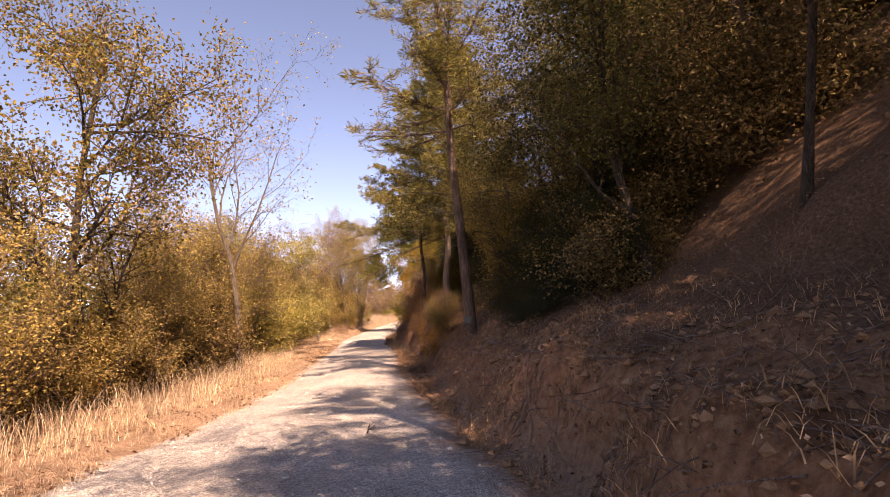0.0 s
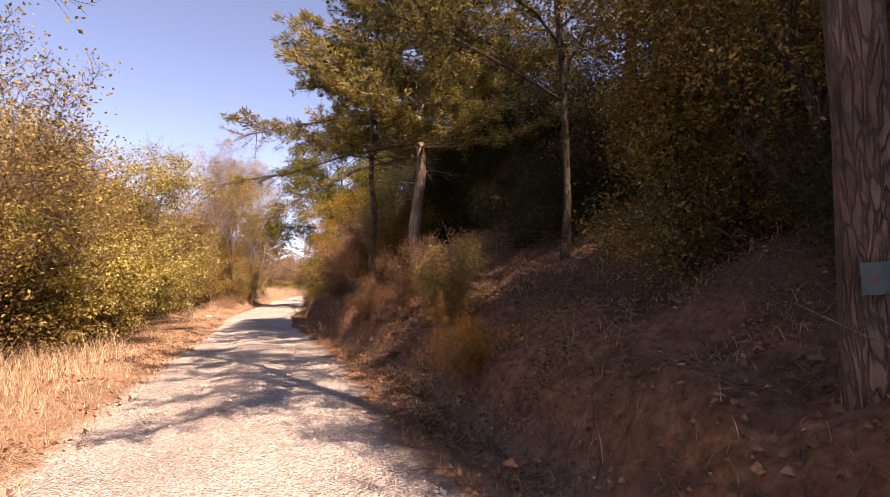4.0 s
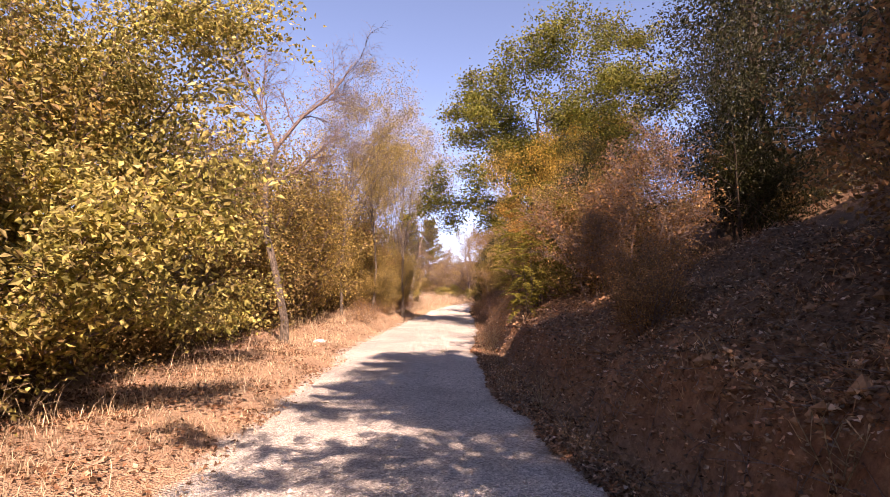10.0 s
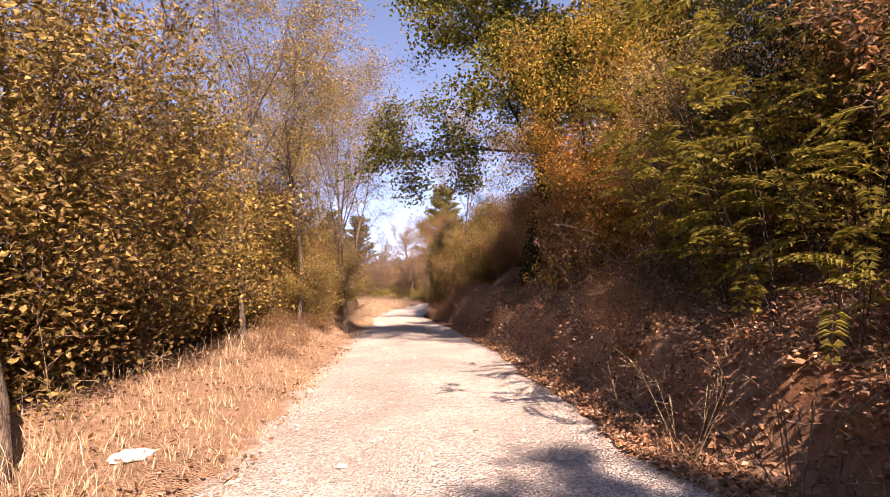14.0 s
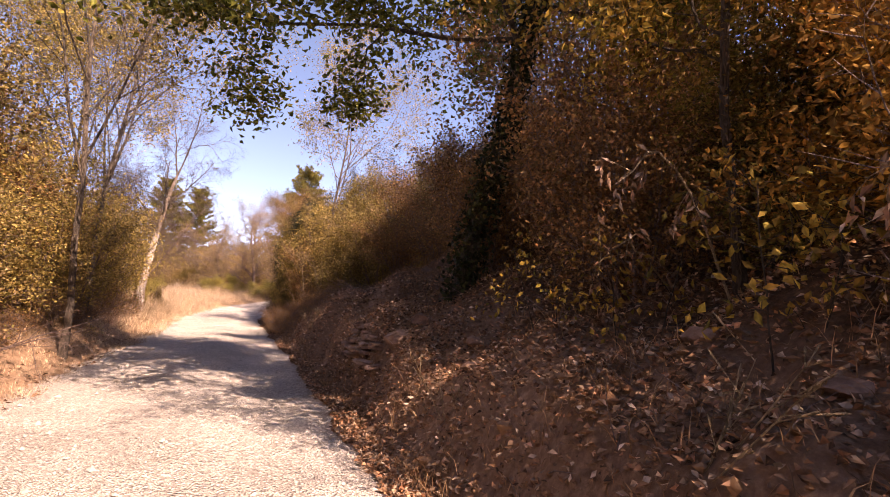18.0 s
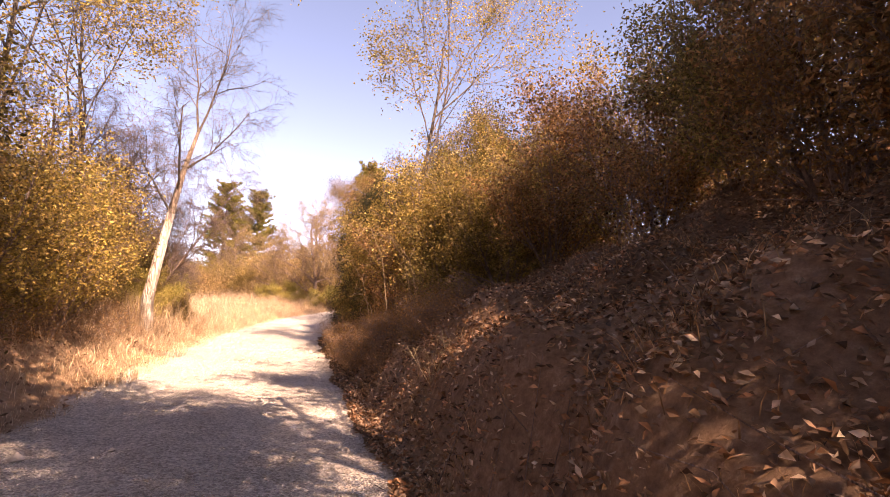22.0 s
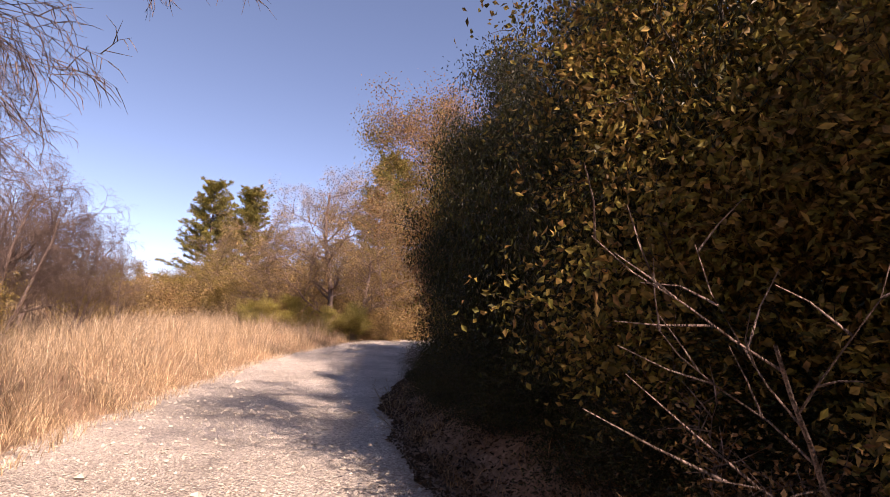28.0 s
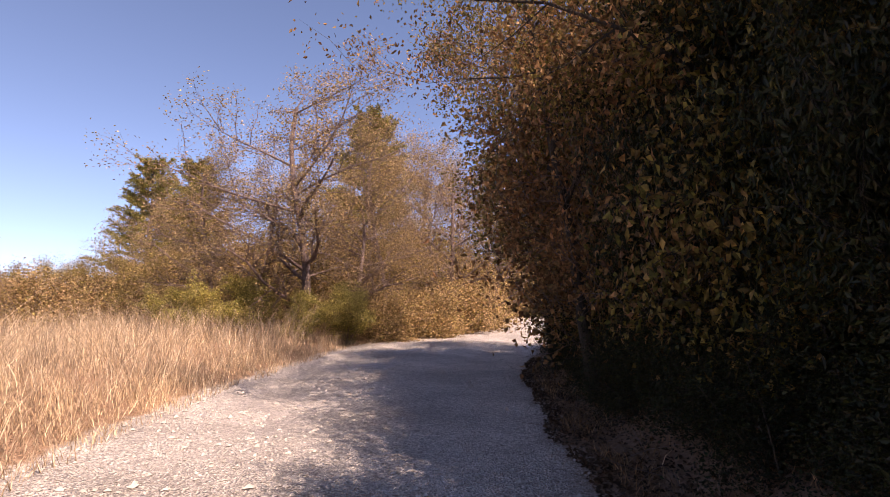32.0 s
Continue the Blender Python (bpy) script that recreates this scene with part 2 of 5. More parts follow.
L_OCHRE = leaf_material("ochre_leaf", [(0.28, 0.22, 0.08), (0.40, 0.30, 0.12), (0.34, 0.27, 0.09), (0.44, 0.30, 0.15), (0.22, 0.20, 0.07)], 0.45)
L_GOLD = leaf_material("golden_leaf", [(0.42, 0.30, 0.09), (0.55, 0.42, 0.16), (0.37, 0.29, 0.09), (0.48, 0.33, 0.15), (0.32, 0.28, 0.08)], 0.5)
L_BROWN = leaf_material("russet_brown_leaf", [(0.26, 0.13, 0.065), (0.40, 0.22, 0.11), (0.33, 0.18, 0.08), (0.46, 0.29, 0.15), (0.22, 0.15, 0.06)], 0.5)
L_OAK = leaf_material("oak_green_leaf", [(0.10, 0.115, 0.022), (0.18, 0.19, 0.035), (0.26, 0.25, 0.05), (0.14, 0.15, 0.03), (0.32, 0.26, 0.07)], 0.4, 0.5)
# Dark green lowered further: the hedge's unlit side is put into this colour.
L_DARK = leaf_material("shade_darkened_green_leaf", [(0.018, 0.024, 0.008), (0.028, 0.035, 0.011), (0.05, 0.048, 0.015), (0.023, 0.03, 0.01), (0.085, 0.06, 0.022)], 0.2, 0.4)
L_MIX = leaf_material("mixed_autumn_leaf", [(0.15, 0.145, 0.04), (0.29, 0.225, 0.06), (0.36, 0.23, 0.09), (0.2, 0.175, 0.045), (0.31, 0.17, 0.07)], 0.45)
L_ORANGE = leaf_material("orange_leaf", [(0.42, 0.2, 0.05), (0.5, 0.27, 0.07), (0.34, 0.19, 0.05), (0.46, 0.24, 0.06)])
L_AMBER = leaf_material("amber_leaf", [(0.44, 0.26, 0.06), (0.52, 0.36, 0.09), (0.36, 0.27, 0.06), (0.48, 0.30, 0.08), (0.30, 0.26, 0.06)], 0.5)
L_SCRUB = leaf_material("dry_scrub_leaf", [(0.40, 0.26, 0.15), (0.52, 0.37, 0.22), (0.34, 0.25, 0.10), (0.46, 0.31, 0.19), (0.40, 0.33, 0.11)], 0.4)
L_EVER = leaf_material("dark_olive_leaf", [(0.08, 0.085, 0.028), (0.13, 0.125, 0.04), (0.21, 0.175, 0.06), (0.10, 0.10, 0.032), (0.27, 0.20, 0.075)], 0.4, 0.5)
L_THICK = leaf_material("thicket_leaf", [(0.15, 0.105, 0.05), (0.26, 0.18, 0.085), (0.19, 0.15, 0.055), (0.32, 0.20, 0.11)], 0.3)
L_NEEDLE = leaf_material("pine_needle", [(0.13, 0.135, 0.04), (0.25, 0.225, 0.07), (0.37, 0.30, 0.10), (0.19, 0.18, 0.055)], 0.35)
L_FROND = leaf_material("compound_leaf", [(0.16, 0.19, 0.03), (0.26, 0.27, 0.05), (0.36, 0.31, 0.07), (0.22, 0.23, 0.04)], 0.4)
L_BRACKEN = leaf_material("dry_bank_grass_blade", [(0.32, 0.18, 0.10), (0.46, 0.29, 0.17), (0.24, 0.13, 0.07), (0.54, 0.37, 0.23)], 0.2, 0.7)
L_LITTER = leaf_material("fallen_leaf", [(0.16, 0.075, 0.045), (0.28, 0.15, 0.095), (0.20, 0.10, 0.06), (0.42, 0.28, 0.205), (0.12, 0.065, 0.04), (0.33, 0.21, 0.14)], 0.1, 0.6)
L_OAK_LITTER = leaf_material("fallen_oak_leaf", [(0.30, 0.16, 0.10), (0.46, 0.29, 0.20), (0.11, 0.06, 0.04), (0.64, 0.49, 0.39), (0.24, 0.13, 0.08), (0.40, 0.20, 0.12), (0.14, 0.075, 0.05)], 0.1, 0.55)
# Fallen leaves in darker tones, which paint in the shade under the hedge.
L_LITTER_SHADE = leaf_material("shade_darkened_fallen_leaf", [(0.07, 0.04, 0.025), (0.13, 0.075, 0.045), (0.05, 0.03, 0.02), (0.20, 0.12, 0.08)], 0.1, 0.6)
L_STRAW = leaf_material("dry_grass_blade", [(0.54, 0.40, 0.28), (0.69, 0.55, 0.42), (0.44, 0.31, 0.21), (0.76, 0.63, 0.50)], 0.3, 0.7)

# ---- mesh helpers ----


def mesh_of(name, verts, faces, mats, smooth=False, which=None):
    """A mesh from arrays of vertices and of equal-sided faces."""
    verts, faces = np.asarray(verts, np.float32), np.asarray(faces, np.int32)
    me = bpy.data.meshes.new(name)
    n, k = faces.shape
    me.vertices.add(len(verts))
    me.vertices.foreach_set("co", verts.ravel())
    me.loops.add(n * k)
    me.loops.foreach_set("vertex_index", faces.ravel())
    me.polygons.add(n)
    me.polygons.foreach_set("loop_start", np.arange(0, n * k, k, dtype=np.int32))
    if which is not None:
        me.polygons.foreach_set("material_index", np.asarray(which, np.int32))
    me.polygons.foreach_set("use_smooth", np.full(n, smooth))
    for m in mats if isinstance(mats, (list, tuple)) else [mats]:
        me.materials.append(m)
    me.update()
    me.validate()
    return me


def part(name, data, parent, label=""):
    ob = new(name, data)
    ob.parent = parent
    if label:
        ob["label"] = label
    return ob


def thing(name, label, category, group="", kind=""):
    return tagged(new(name), label, category, group, kind)


def joined(chunks):
    vs, fs, at = [], [], 0
    for v, f in chunks:
        vs.append(v)
        fs.append(np.asarray(f) + at)
        at += len(v)
    return np.concatenate(vs), np.concatenate(fs)


def tube(points, radii, sides=5, rng=None, rough=0.0):
    """A tapered tube of quads along points, closed by a narrow tip."""
    p, r = np.asarray(points, float), np.asarray(radii, float)
    t = np.gradient(p, axis=0)
    t /= np.linalg.norm(t, axis=1, keepdims=True) + 1e-9
    ref = np.where(np.abs(t[:, 2:3]) > 0.9, [[1.0, 0, 0]], [[0, 0, 1.0]])
    u = np.cross(t, ref)
    u /= np.linalg.norm(u, axis=1, keepdims=True) + 1e-9
    w = np.cross(t, u)
    a = np.linspace(0, 2 * np.pi, sides, endpoint=False)
    rr = r[:, None] * (1 + (rough * rng.standard_normal((len(p), sides)) if rng is not None and rough else 0))
    v = p[:, None] + rr[..., None] * (np.cos(a)[None, :, None] * u[:, None] + np.sin(a)[None, :, None] * w[:, None])
    i, j = np.meshgrid(np.arange(len(p) - 1), np.arange(sides), indexing="ij")
    k = (j + 1) % sides
    f = np.stack([i * sides + j, i * sides + k, (i + 1) * sides + k, (i + 1) * sides + j], -1)
    return v.reshape(-1, 3), f.reshape(-1, 4)


def leaves(rng, at, length, width, droop=0.0, fold=0.25, heading=None):
    """Small folded leaves, two triangles each, at the given places."""
    n = len(at)
    d = rng.standard_normal((n, 3)) if heading is None else heading + 0.5 * rng.standard_normal((n, 3))
    d[:, 2] = d[:, 2] * 0.6 - droop
    d /= np.linalg.norm(d, axis=1, keepdims=True)
    s = np.cross(d, rng.standard_normal((n, 3)))
    s /= np.linalg.norm(s, axis=1, keepdims=True) + 1e-9
    up = np.cross(s, d)
    ln = (length * rng.uniform(0.6, 1.25, n))[:, None]
    wd = (width * rng.uniform(0.7, 1.2, n))[:, None]
    mid = at + 0.45 * ln * d
    v = np.stack([at, mid + wd * s / 2 + fold * wd * up, at + ln * d, mid - wd * s / 2 + fold * wd * up], 1)
    base = np.arange(n)[:, None] * 4
    f = np.concatenate([base + [[0, 1, 2]], base + [[0, 2, 3]]])
    return v.reshape(-1, 3), f


def turned(d, angle, rng):
    """The way d, bent by the angle towards a chance side."""
    side = np.cross(d, rng.standard_normal(3))
    side /= np.linalg.norm(side) + 1e-9
    return d * math.cos(angle) + side * math.sin(angle)


def grow(rng, base, way, length, radius, level, spec, limbs, twigs, own=0):
    """Limbs of a tree, each bearing shorter ones. limbs: (points, radii, level, bough); twigs: places for leaves."""
    steps = 6 if level == 0 else (4 if level == 1 else (2 if level == len(spec["kids"]) else 3))
    p, d, pts = np.array(base, float), np.array(way, float), []
    for i in range(steps + 1):
        pts.append(p.copy())
        d = d + spec["wiggle"] * rng.standard_normal(3) * (0.5 if level == 0 else 1) + np.array([0, 0, spec["lift"][min(level, len(spec["lift"]) - 1)]])
        d /= np.linalg.norm(d)
        p = p + d * length / steps
    pts = np.array(pts)
    radii = radius * np.linspace(1, 0.3 if level else 0.35, steps + 1)
    limbs.append((pts, radii, level, own))
    last = level == len(spec["kids"])
    if last or (level == len(spec["kids"]) - 1 and spec.get("inner", True)):
        for s in np.linspace(0.25, 1, spec.get("sprays", 3)):
            k = s * steps
            i = min(int(k), steps - 1)
            twigs.append(np.r_[pts[i] + (k - i) * (pts[i + 1] - pts[i]), d])
    if last:
        return
    kids = spec["kids"][level]
    for n in range(kids):
        s = spec["from"][level] + (1 - spec["from"][level]) * (n + rng.uniform(0.1, 0.9)) / kids
        k = s * steps
        i = min(int(k), steps - 1)
        at = pts[i] + (k - i) * (pts[i + 1] - pts[i])
        t = pts[i + 1] - pts[i]
        t /= np.linalg.norm(t)
        w = turned(t, radians(spec["angle"][level] * rng.uniform(0.7, 1.25)), rng)
        grow(rng, at, w, length * spec["ratio"][level] * rng.uniform(0.7, 1.2) * (1.15 - 0.5 * s * spec.get("cone", 0.6)), max(radius * (1 - 0.65 * s) * 0.6, 0.004), level + 1, spec, limbs, twigs, n + 1 if level == 0 else own)


def plant(name, label, category, group, seed, height, radius, spec, bark, leaf, per=10, size=(0.08, 0.05), spread=0.16, droop=0.2, stems=1, flare=0.3, fine=3, lean=(0, 0), flat=0.7):
    """A tree (trunk, branches, crown) or, with several stems, a bush (stems, crown), standing at the origin."""
    rng = np.random.default_rng(seed)
    ob = thing(name, label, category, group)
    every = []
    for s in range(stems):
        limbs, twigs = [], []
        a = 2 * np.pi * (s + rng.uniform(0, 0.7)) / stems
        w = np.array([math.cos(a) * flare * rng.uniform(0.4, 1.3) + lean[0], math.sin(a) * flare * rng.uniform(0.4, 1.3) + lean[1], 1.0]) if stems > 1 else np.array([lean[0], lean[1], 1.0])
        base = np.array([math.cos(a), math.sin(a), 0]) * (0.12 * (stems > 1)) + [0, 0, -0.25]
        grow(rng, base, w / np.linalg.norm(w), height * rng.uniform(0.6, 1.0) if stems > 1 else height, radius * (rng.uniform(0.6, 1) if stems > 1 else 1), 0, spec, limbs, twigs)
        every += twigs
        sided = lambda l: 8 if l == 0 else (5 if l == 1 else fine)  # noqa: E731
        if stems > 1:
            part("stem", mesh_of("stem", *joined([tube(p, r, 6 if l == 0 else fine) for p, r, l, o in limbs]), bark, True), ob)
            continue
        part("trunk", mesh_of("trunk", *tube(limbs[0][0], limbs[0][1] * np.r_[1.25, np.ones(len(limbs[0][1]) - 1)], 9, rng, 0.07), bark, True), ob)
        for k in sorted({o for *_, o in limbs} - {0}):
            part("branch", mesh_of("branch", *joined([tube(p, r, sided(l)) for p, r, l, o in limbs if o == k]), bark, True), ob)
    tw = np.array(every)
    ob["reach"] = float(np.quantile(np.hypot(tw[:, 0], tw[:, 1]), 0.97)) + spread
    if per and leaf:
        n = rng.poisson(per, len(tw))
        at = np.repeat(tw[:, :3], n, 0) + spread * rng.standard_normal((n.sum(), 3)) * [1, 1, flat]
        v, f = leaves(rng, at, size[0], size[1], droop)
        part("crown", mesh_of("crown", v, f, leaf), ob)
    return ob

# ---- the lie of the land ----
ROAD_Y = [-30, 0, 6, 12, 17, 22, 28, 32, 36, 42, 48, 54, 61, 66, 70, 74, 78, 82, 86, 92]
ROAD_L = [-4.5, -3.6, -3.4, -3.3, -3.7, -4.5, -5.3, -5.8, -6.3, -6.5, -6.8, -7.0, -7.6, -7.9, -7.8, -7.3, -6.4, -5.0, -2.6, 2.5]
ROAD_R = [1.2, 0.9, 0.6, -0.5, -1.2, -1.7, -2.3, -3.0, -3.4, -3.4, -3.6, -3.9, -4.3, -4.5, -4.2, -3.1, -1.6, 0.4, 3.2, 8.5]
ROAD_Z = ([-30, 0, 14, 18, 27, 32, 37, 45, 53, 62, 70, 80, 86, 92, 105, 130, 200, 420], [0.0, 0.05, 0.02, 0.15, 0.08, 0.12, 0.33, 0.5, 0.64, 0.74, 0.82, 1.4, 1.9, 2.5, 3.4, 4.4, 7.5, 16.0])
BANK_Y = [-30, 2, 9, 14, 17, 20, 24, 29, 33, 36, 40, 45, 49, 53, 58, 64, 70, 90]
BANK_GAP = [0.3, 0.3, 0.35, 0.6, 0.8, 0.75, 0.4, 0.35, 0.5, 0.4, 0.2, 0.2, 0.2, 0.15, 0.2, 0.25, 0.3, 0.5]     # flat foot
BANK_FACE = [0.7, 0.8, 0.8, 0.6, 0.35, 0.5, 0.8, 0.75, 0.75, 0.55, 0.6, 0.75, 0.9, 0.8, 0.45, 0.25, 0.2, 0.1]  # steep face
BANK_RUN = [0.6, 0.5, 0.5, 0.6, 0.5, 0.4, 0.45, 0.35, 0.3, 0.4, 0.5, 0.5, 0.5, 0.5, 0.5, 0.5, 0.6, 0.6]
BANK_RISE = [0.25, 0.25, 0.27, 0.48, 0.56, 0.56, 0.56, 0.5, 0.45, 0.45, 0.5, 0.5, 0.5, 0.48, 0.4, 0.3, 0.2, 0.05]
UPPER_RISE = [0.6, 0.7, 0.7, 0.35, 0.15, 0.1, 0.05, 0, 0, 0, 0, 0, 0, 0, 0, 0, 0, 0]  # the slope steepens again higher up

LEFT_Y, LEFT_RISE = [-30, 36, 43, 48, 56, 61, 66, 74, 90], [0, 0.0, 0.25, 0.45, 0.55, 0.6, 0.3, 0.15, 0.3]


def smooth(t):
    t = np.clip(t, 0, 1)
    return t * t * (3 - 2 * t)


def wave(x, y, s, k):
    """A soft unevenness, about -1 to 1, with bumps about s metres long."""
    a, b = x / s, y / s
    return (np.sin(2.1 * a + 1.7 * b + k) + np.sin(-1.3 * a + 2.6 * b + 2.3 * k) + np.sin(3.3 * a - 0.9 * b + 1.1 * k) + np.sin(0.7 * a + 3.9 * b - k)) / 4


def left_edge(y):
    return np.interp(y, ROAD_Y, ROAD_L) + 0.12 * wave(0 * y, y, 1.3, 1) + 0.06 * wave(0 * y, y, 0.4, 2)


def right_edge(y):
    return np.interp(y, ROAD_Y, ROAD_R) + 0.10 * wave(0 * y, y, 1.1, 5) + 0.05 * wave(0 * y, y, 0.35, 4)


def level(y):
    return np.interp(y, *ROAD_Z)


def ground_at(x, y):
    """The height of the ground: the track, the bank on its right, the verge on its left."""
    x, y = np.asarray(x, float), np.asarray(y, float)
    l, r, z = left_edge(y), right_edge(y), level(y)
    at = lambda row: np.interp(y, BANK_Y, row)  # noqa: E731
    d = x - r - at(BANK_GAP)
    face, run = at(BANK_FACE), at(BANK_RUN)
    up = face * smooth(d / run) * (1 + 0.25 * wave(x, y, 0.8, 3)) + at(BANK_RISE) * (np.clip(d - 0.6 * run, 0, 16) + 0.2 * np.clip(d - 16, 0, 40)) + at(UPPER_RISE) * np.clip(d - 3.5, 0, 10)
    up += (0.09 * wave(x, y, 0.7, 6) + 0.04 * wave(x, y, 0.25, 7) + 0.14 * wave(x, y, 2.1, 8) + 0.022 * wave(x, y, 0.13, 2) + 0.06 * wave(x, y, 0.42, 5) * wave(x, y, 1.1, 1)) * smooth(d / 0.5)
    e = l - x
    down = 0.10 * smooth(e / 0.5) + np.interp(y, LEFT_Y, LEFT_RISE) * smooth((e - 0.15) / 1.3) + 0.03 * wave(x, y, 0.5, 9) * smooth(e / 0.4) - 0.045 * np.clip(e - 2, 0, 12) + 0.1 * wave(x, y, 2.4, 2) * smooth(e / 2)
    mid = np.clip((x - l) / (r - l), 0, 1)
    crown = 0.05 * np.sin(np.pi * mid) + 0.02 * np.cos(4 * np.pi * mid) + 0.012 * wave(x, y, 0.6, 2)
    return z + np.where(d > 0, up, 0) + np.where(e > 0, down, 0) + np.where((e <= 0) & (d <= 0), crown * smooth((x - l) / 0.3), 0)


def strip(name, label, category, ys, across, mat):
    """A sheet of ground: rows along y, columns by across(y), heights by ground_at, with the distances that its material needs."""
    y = np.asarray(ys, float)
    x = np.stack([across(v) for v in y])
    yy = np.repeat(y[:, None], x.shape[1], 1)
    v = np.stack([x, yy, ground_at(x, yy)], -1).reshape(-1, 3)
    n, k = x.shape
    i, j = np.meshgrid(np.arange(n - 1), np.arange(k - 1), indexing="ij")
    f = np.stack([i * k + j, i * k + j + 1, (i + 1) * k + j + 1, (i + 1) * k + j], -1).reshape(-1, 4)
    me = mesh_of(name, v, f, mat, True)
    d = v[:, 0] - right_edge(v[:, 1])
    foot = np.interp(v[:, 1], BANK_Y, BANK_GAP) + 0.15 * np.interp(v[:, 1], BANK_Y, BANK_RUN)
    top = foot + 0.85 * np.interp(v[:, 1], BANK_Y, BANK_RUN) + 0.35
    for attr, value in (("leftward", left_edge(v[:, 1]) - v[:, 0]), ("rightward", d), ("claywards", np.where(v[:, 1] < 36, d - foot, -3)), ("slopewards", d - top)):
        me.attributes.new(attr, "FLOAT", "POINT").data.foreach_set("value", value.astype(np.float32))
    return tagged(new(name, me), label, category, kind="structure")


YS = np.concatenate([np.arange(-30, -4, 2.0), np.arange(-4, 82, 0.16), np.arange(82, 130, 0.6), np.arange(130, 420, 10)])


def across(y):
    l, r = float(left_edge(np.array(y))), float(right_edge(np.array(y)))
    return np.concatenate([l - np.array([300, 150, 80, 50, 35, 26, 20, 16, 13, 10, 8, 6.5, 5.2, 4.2, 3.4, 2.7, 2.1, 1.6, 1.2, 0.9, 0.6, 0.4, 0.25, 0.12]), np.linspace(l, r, 19), r + np.array([0.1, 0.2, 0.3, 0.4, 0.5, 0.6, 0.7, 0.8, 0.9, 1.0, 1.15, 1.3, 1.5, 1.7, 1.95, 2.2, 2.5, 2.8, 3.2, 3.6, 4, 4.6, 5.3, 6, 7, 8.5, 10, 12, 15, 20, 30, 60, 140, 300])])


strip("ground", "pale gravel track with a dry verge and a steep earth bank", "ground", YS, across, M_TRACK)

# ---- plants: the kinds ----
S_BUSH = dict(wiggle=0.16, lift=[0.03, 0.05, 0.02, 0.0], kids=[9, 6, 4], angle=[48, 45, 42], ratio=[0.45, 0.5, 0.5])
S_BUSH["from"] = [0.05, 0.12, 0.2]
S_SLIM = dict(wiggle=0.12, lift=[0.05, 0.1, 0.06, 0.02], kids=[10, 5, 3], angle=[42, 40, 40], ratio=[0.42, 0.5, 0.55])
S_SLIM["from"] = [0.05, 0.12, 0.2]
S_TREE = dict(wiggle=0.17, lift=[0.05, 0.07, 0.03, 0.0], kids=[9, 7, 5], angle=[55, 48, 45], ratio=[0.5, 0.5, 0.5])
S_TREE["from"] = [0.28, 0.2, 0.2]
S_OAK = dict(wiggle=0.2, lift=[0.03, 0.02, 0.0, -0.05], kids=[14, 7, 4], angle=[72, 50, 48], ratio=[0.56, 0.48, 0.42], sprays=2)
S_OAK["from"] = [0.43, 0.25, 0.25]
S_BARE = dict(wiggle=0.15, lift=[0.05, 0.1, 0.05, 0.0, -0.05], kids=[9, 7, 5, 4], angle=[42, 42, 40, 40], ratio=[0.5, 0.5, 0.5, 0.5], sprays=2)
S_BARE["from"] = [0.3, 0.2, 0.15, 0.15]
S_DROOP = dict(wiggle=0.2, lift=[0.04, 0.06, -0.12, -0.25, -0.3], kids=[10, 8, 7, 5], angle=[50, 46, 45, 40], ratio=[0.45, 0.5, 0.5, 0.55], sprays=2)
S_DROOP["from"] = [0.3, 0.2, 0.15, 0.15]

KINDS = {}


def kind(key, *args, **more):
    KINDS[key] = [(args, more), None]


def put(key, x, y, size=1.0, turn=0.0, wide=1.0, lift=0.0, tilt=(0, 0), clear=0.1):
    """One more plant of a kind, standing on the ground at (x, y)."""
    (args, more), first = KINDS[key]
    ob = first or plant(*args, **more)
    far = ob["reach"] * size * wide
    if clear and x < -2 and x < left_edge(np.array(y)):
        x = min(x, float(left_edge(np.array(y))) - (0.7 if y < 40 or y > 60 else 0.2) - (0.72 if y < 42 or y > 60 else 0.5) * far - ((1.0 + 0.3 * far) if 11 < y < 20 else 0))
    elif clear:
        x = max(x, float(right_edge(np.array(y))) + clear + far * (0.85 if y < 61 else 1.0))
    m = pose(x, y, float(ground_at(x, y)) + lift, tilt[0], tilt[1], turn) @ Matrix.Diagonal((size * wide, size * wide, size, 1))
    if first is None:
        KINDS[key][1] = ob
        ob.matrix_basis = m
        return ob
    sc = first.scale.copy()
    first.scale = (1, 1, 1)
    ob = copy_thing(first, m)
    first.scale = sc
    return ob


S_FORK = dict(wiggle=0.13, lift=[0.03, 0.12, 0.06, 0.0, -0.04], kids=[7, 7, 5, 3], angle=[36, 40, 42, 42], ratio=[0.62, 0.5, 0.45, 0.5], sprays=2)
S_FORK["from"] = [0.42, 0.2, 0.15, 0.15]
S_SCRUB = dict(wiggle=0.18, lift=[0.04, 0.06, 0.03, 0.0], kids=[17, 10, 6], angle=[66, 48, 45], ratio=[0.42, 0.44, 0.42], sprays=2)
S_SCRUB["from"] = [0.12, 0.15, 0.15]
S_SCREEN = dict(wiggle=0.16, lift=[0.03, 0.03, -0.02, -0.05], kids=[14, 6, 4], angle=[62, 48, 45], ratio=[0.27, 0.5, 0.5], cone=0.2)
S_SCREEN["from"] = [0.05, 0.15, 0.2]
S_HIGH = dict(wiggle=0.17, lift=[0.04, 0.04, -0.02, -0.08], kids=[11, 7, 5], angle=[62, 48, 45], ratio=[0.42, 0.5, 0.5])
S_HIGH["from"] = [0.38, 0.2, 0.2]
S_SAPLING = dict(wiggle=0.14, lift=[0.03, 0.0, -0.05], kids=[6, 3], angle=[55, 45], ratio=[0.4, 0.5])
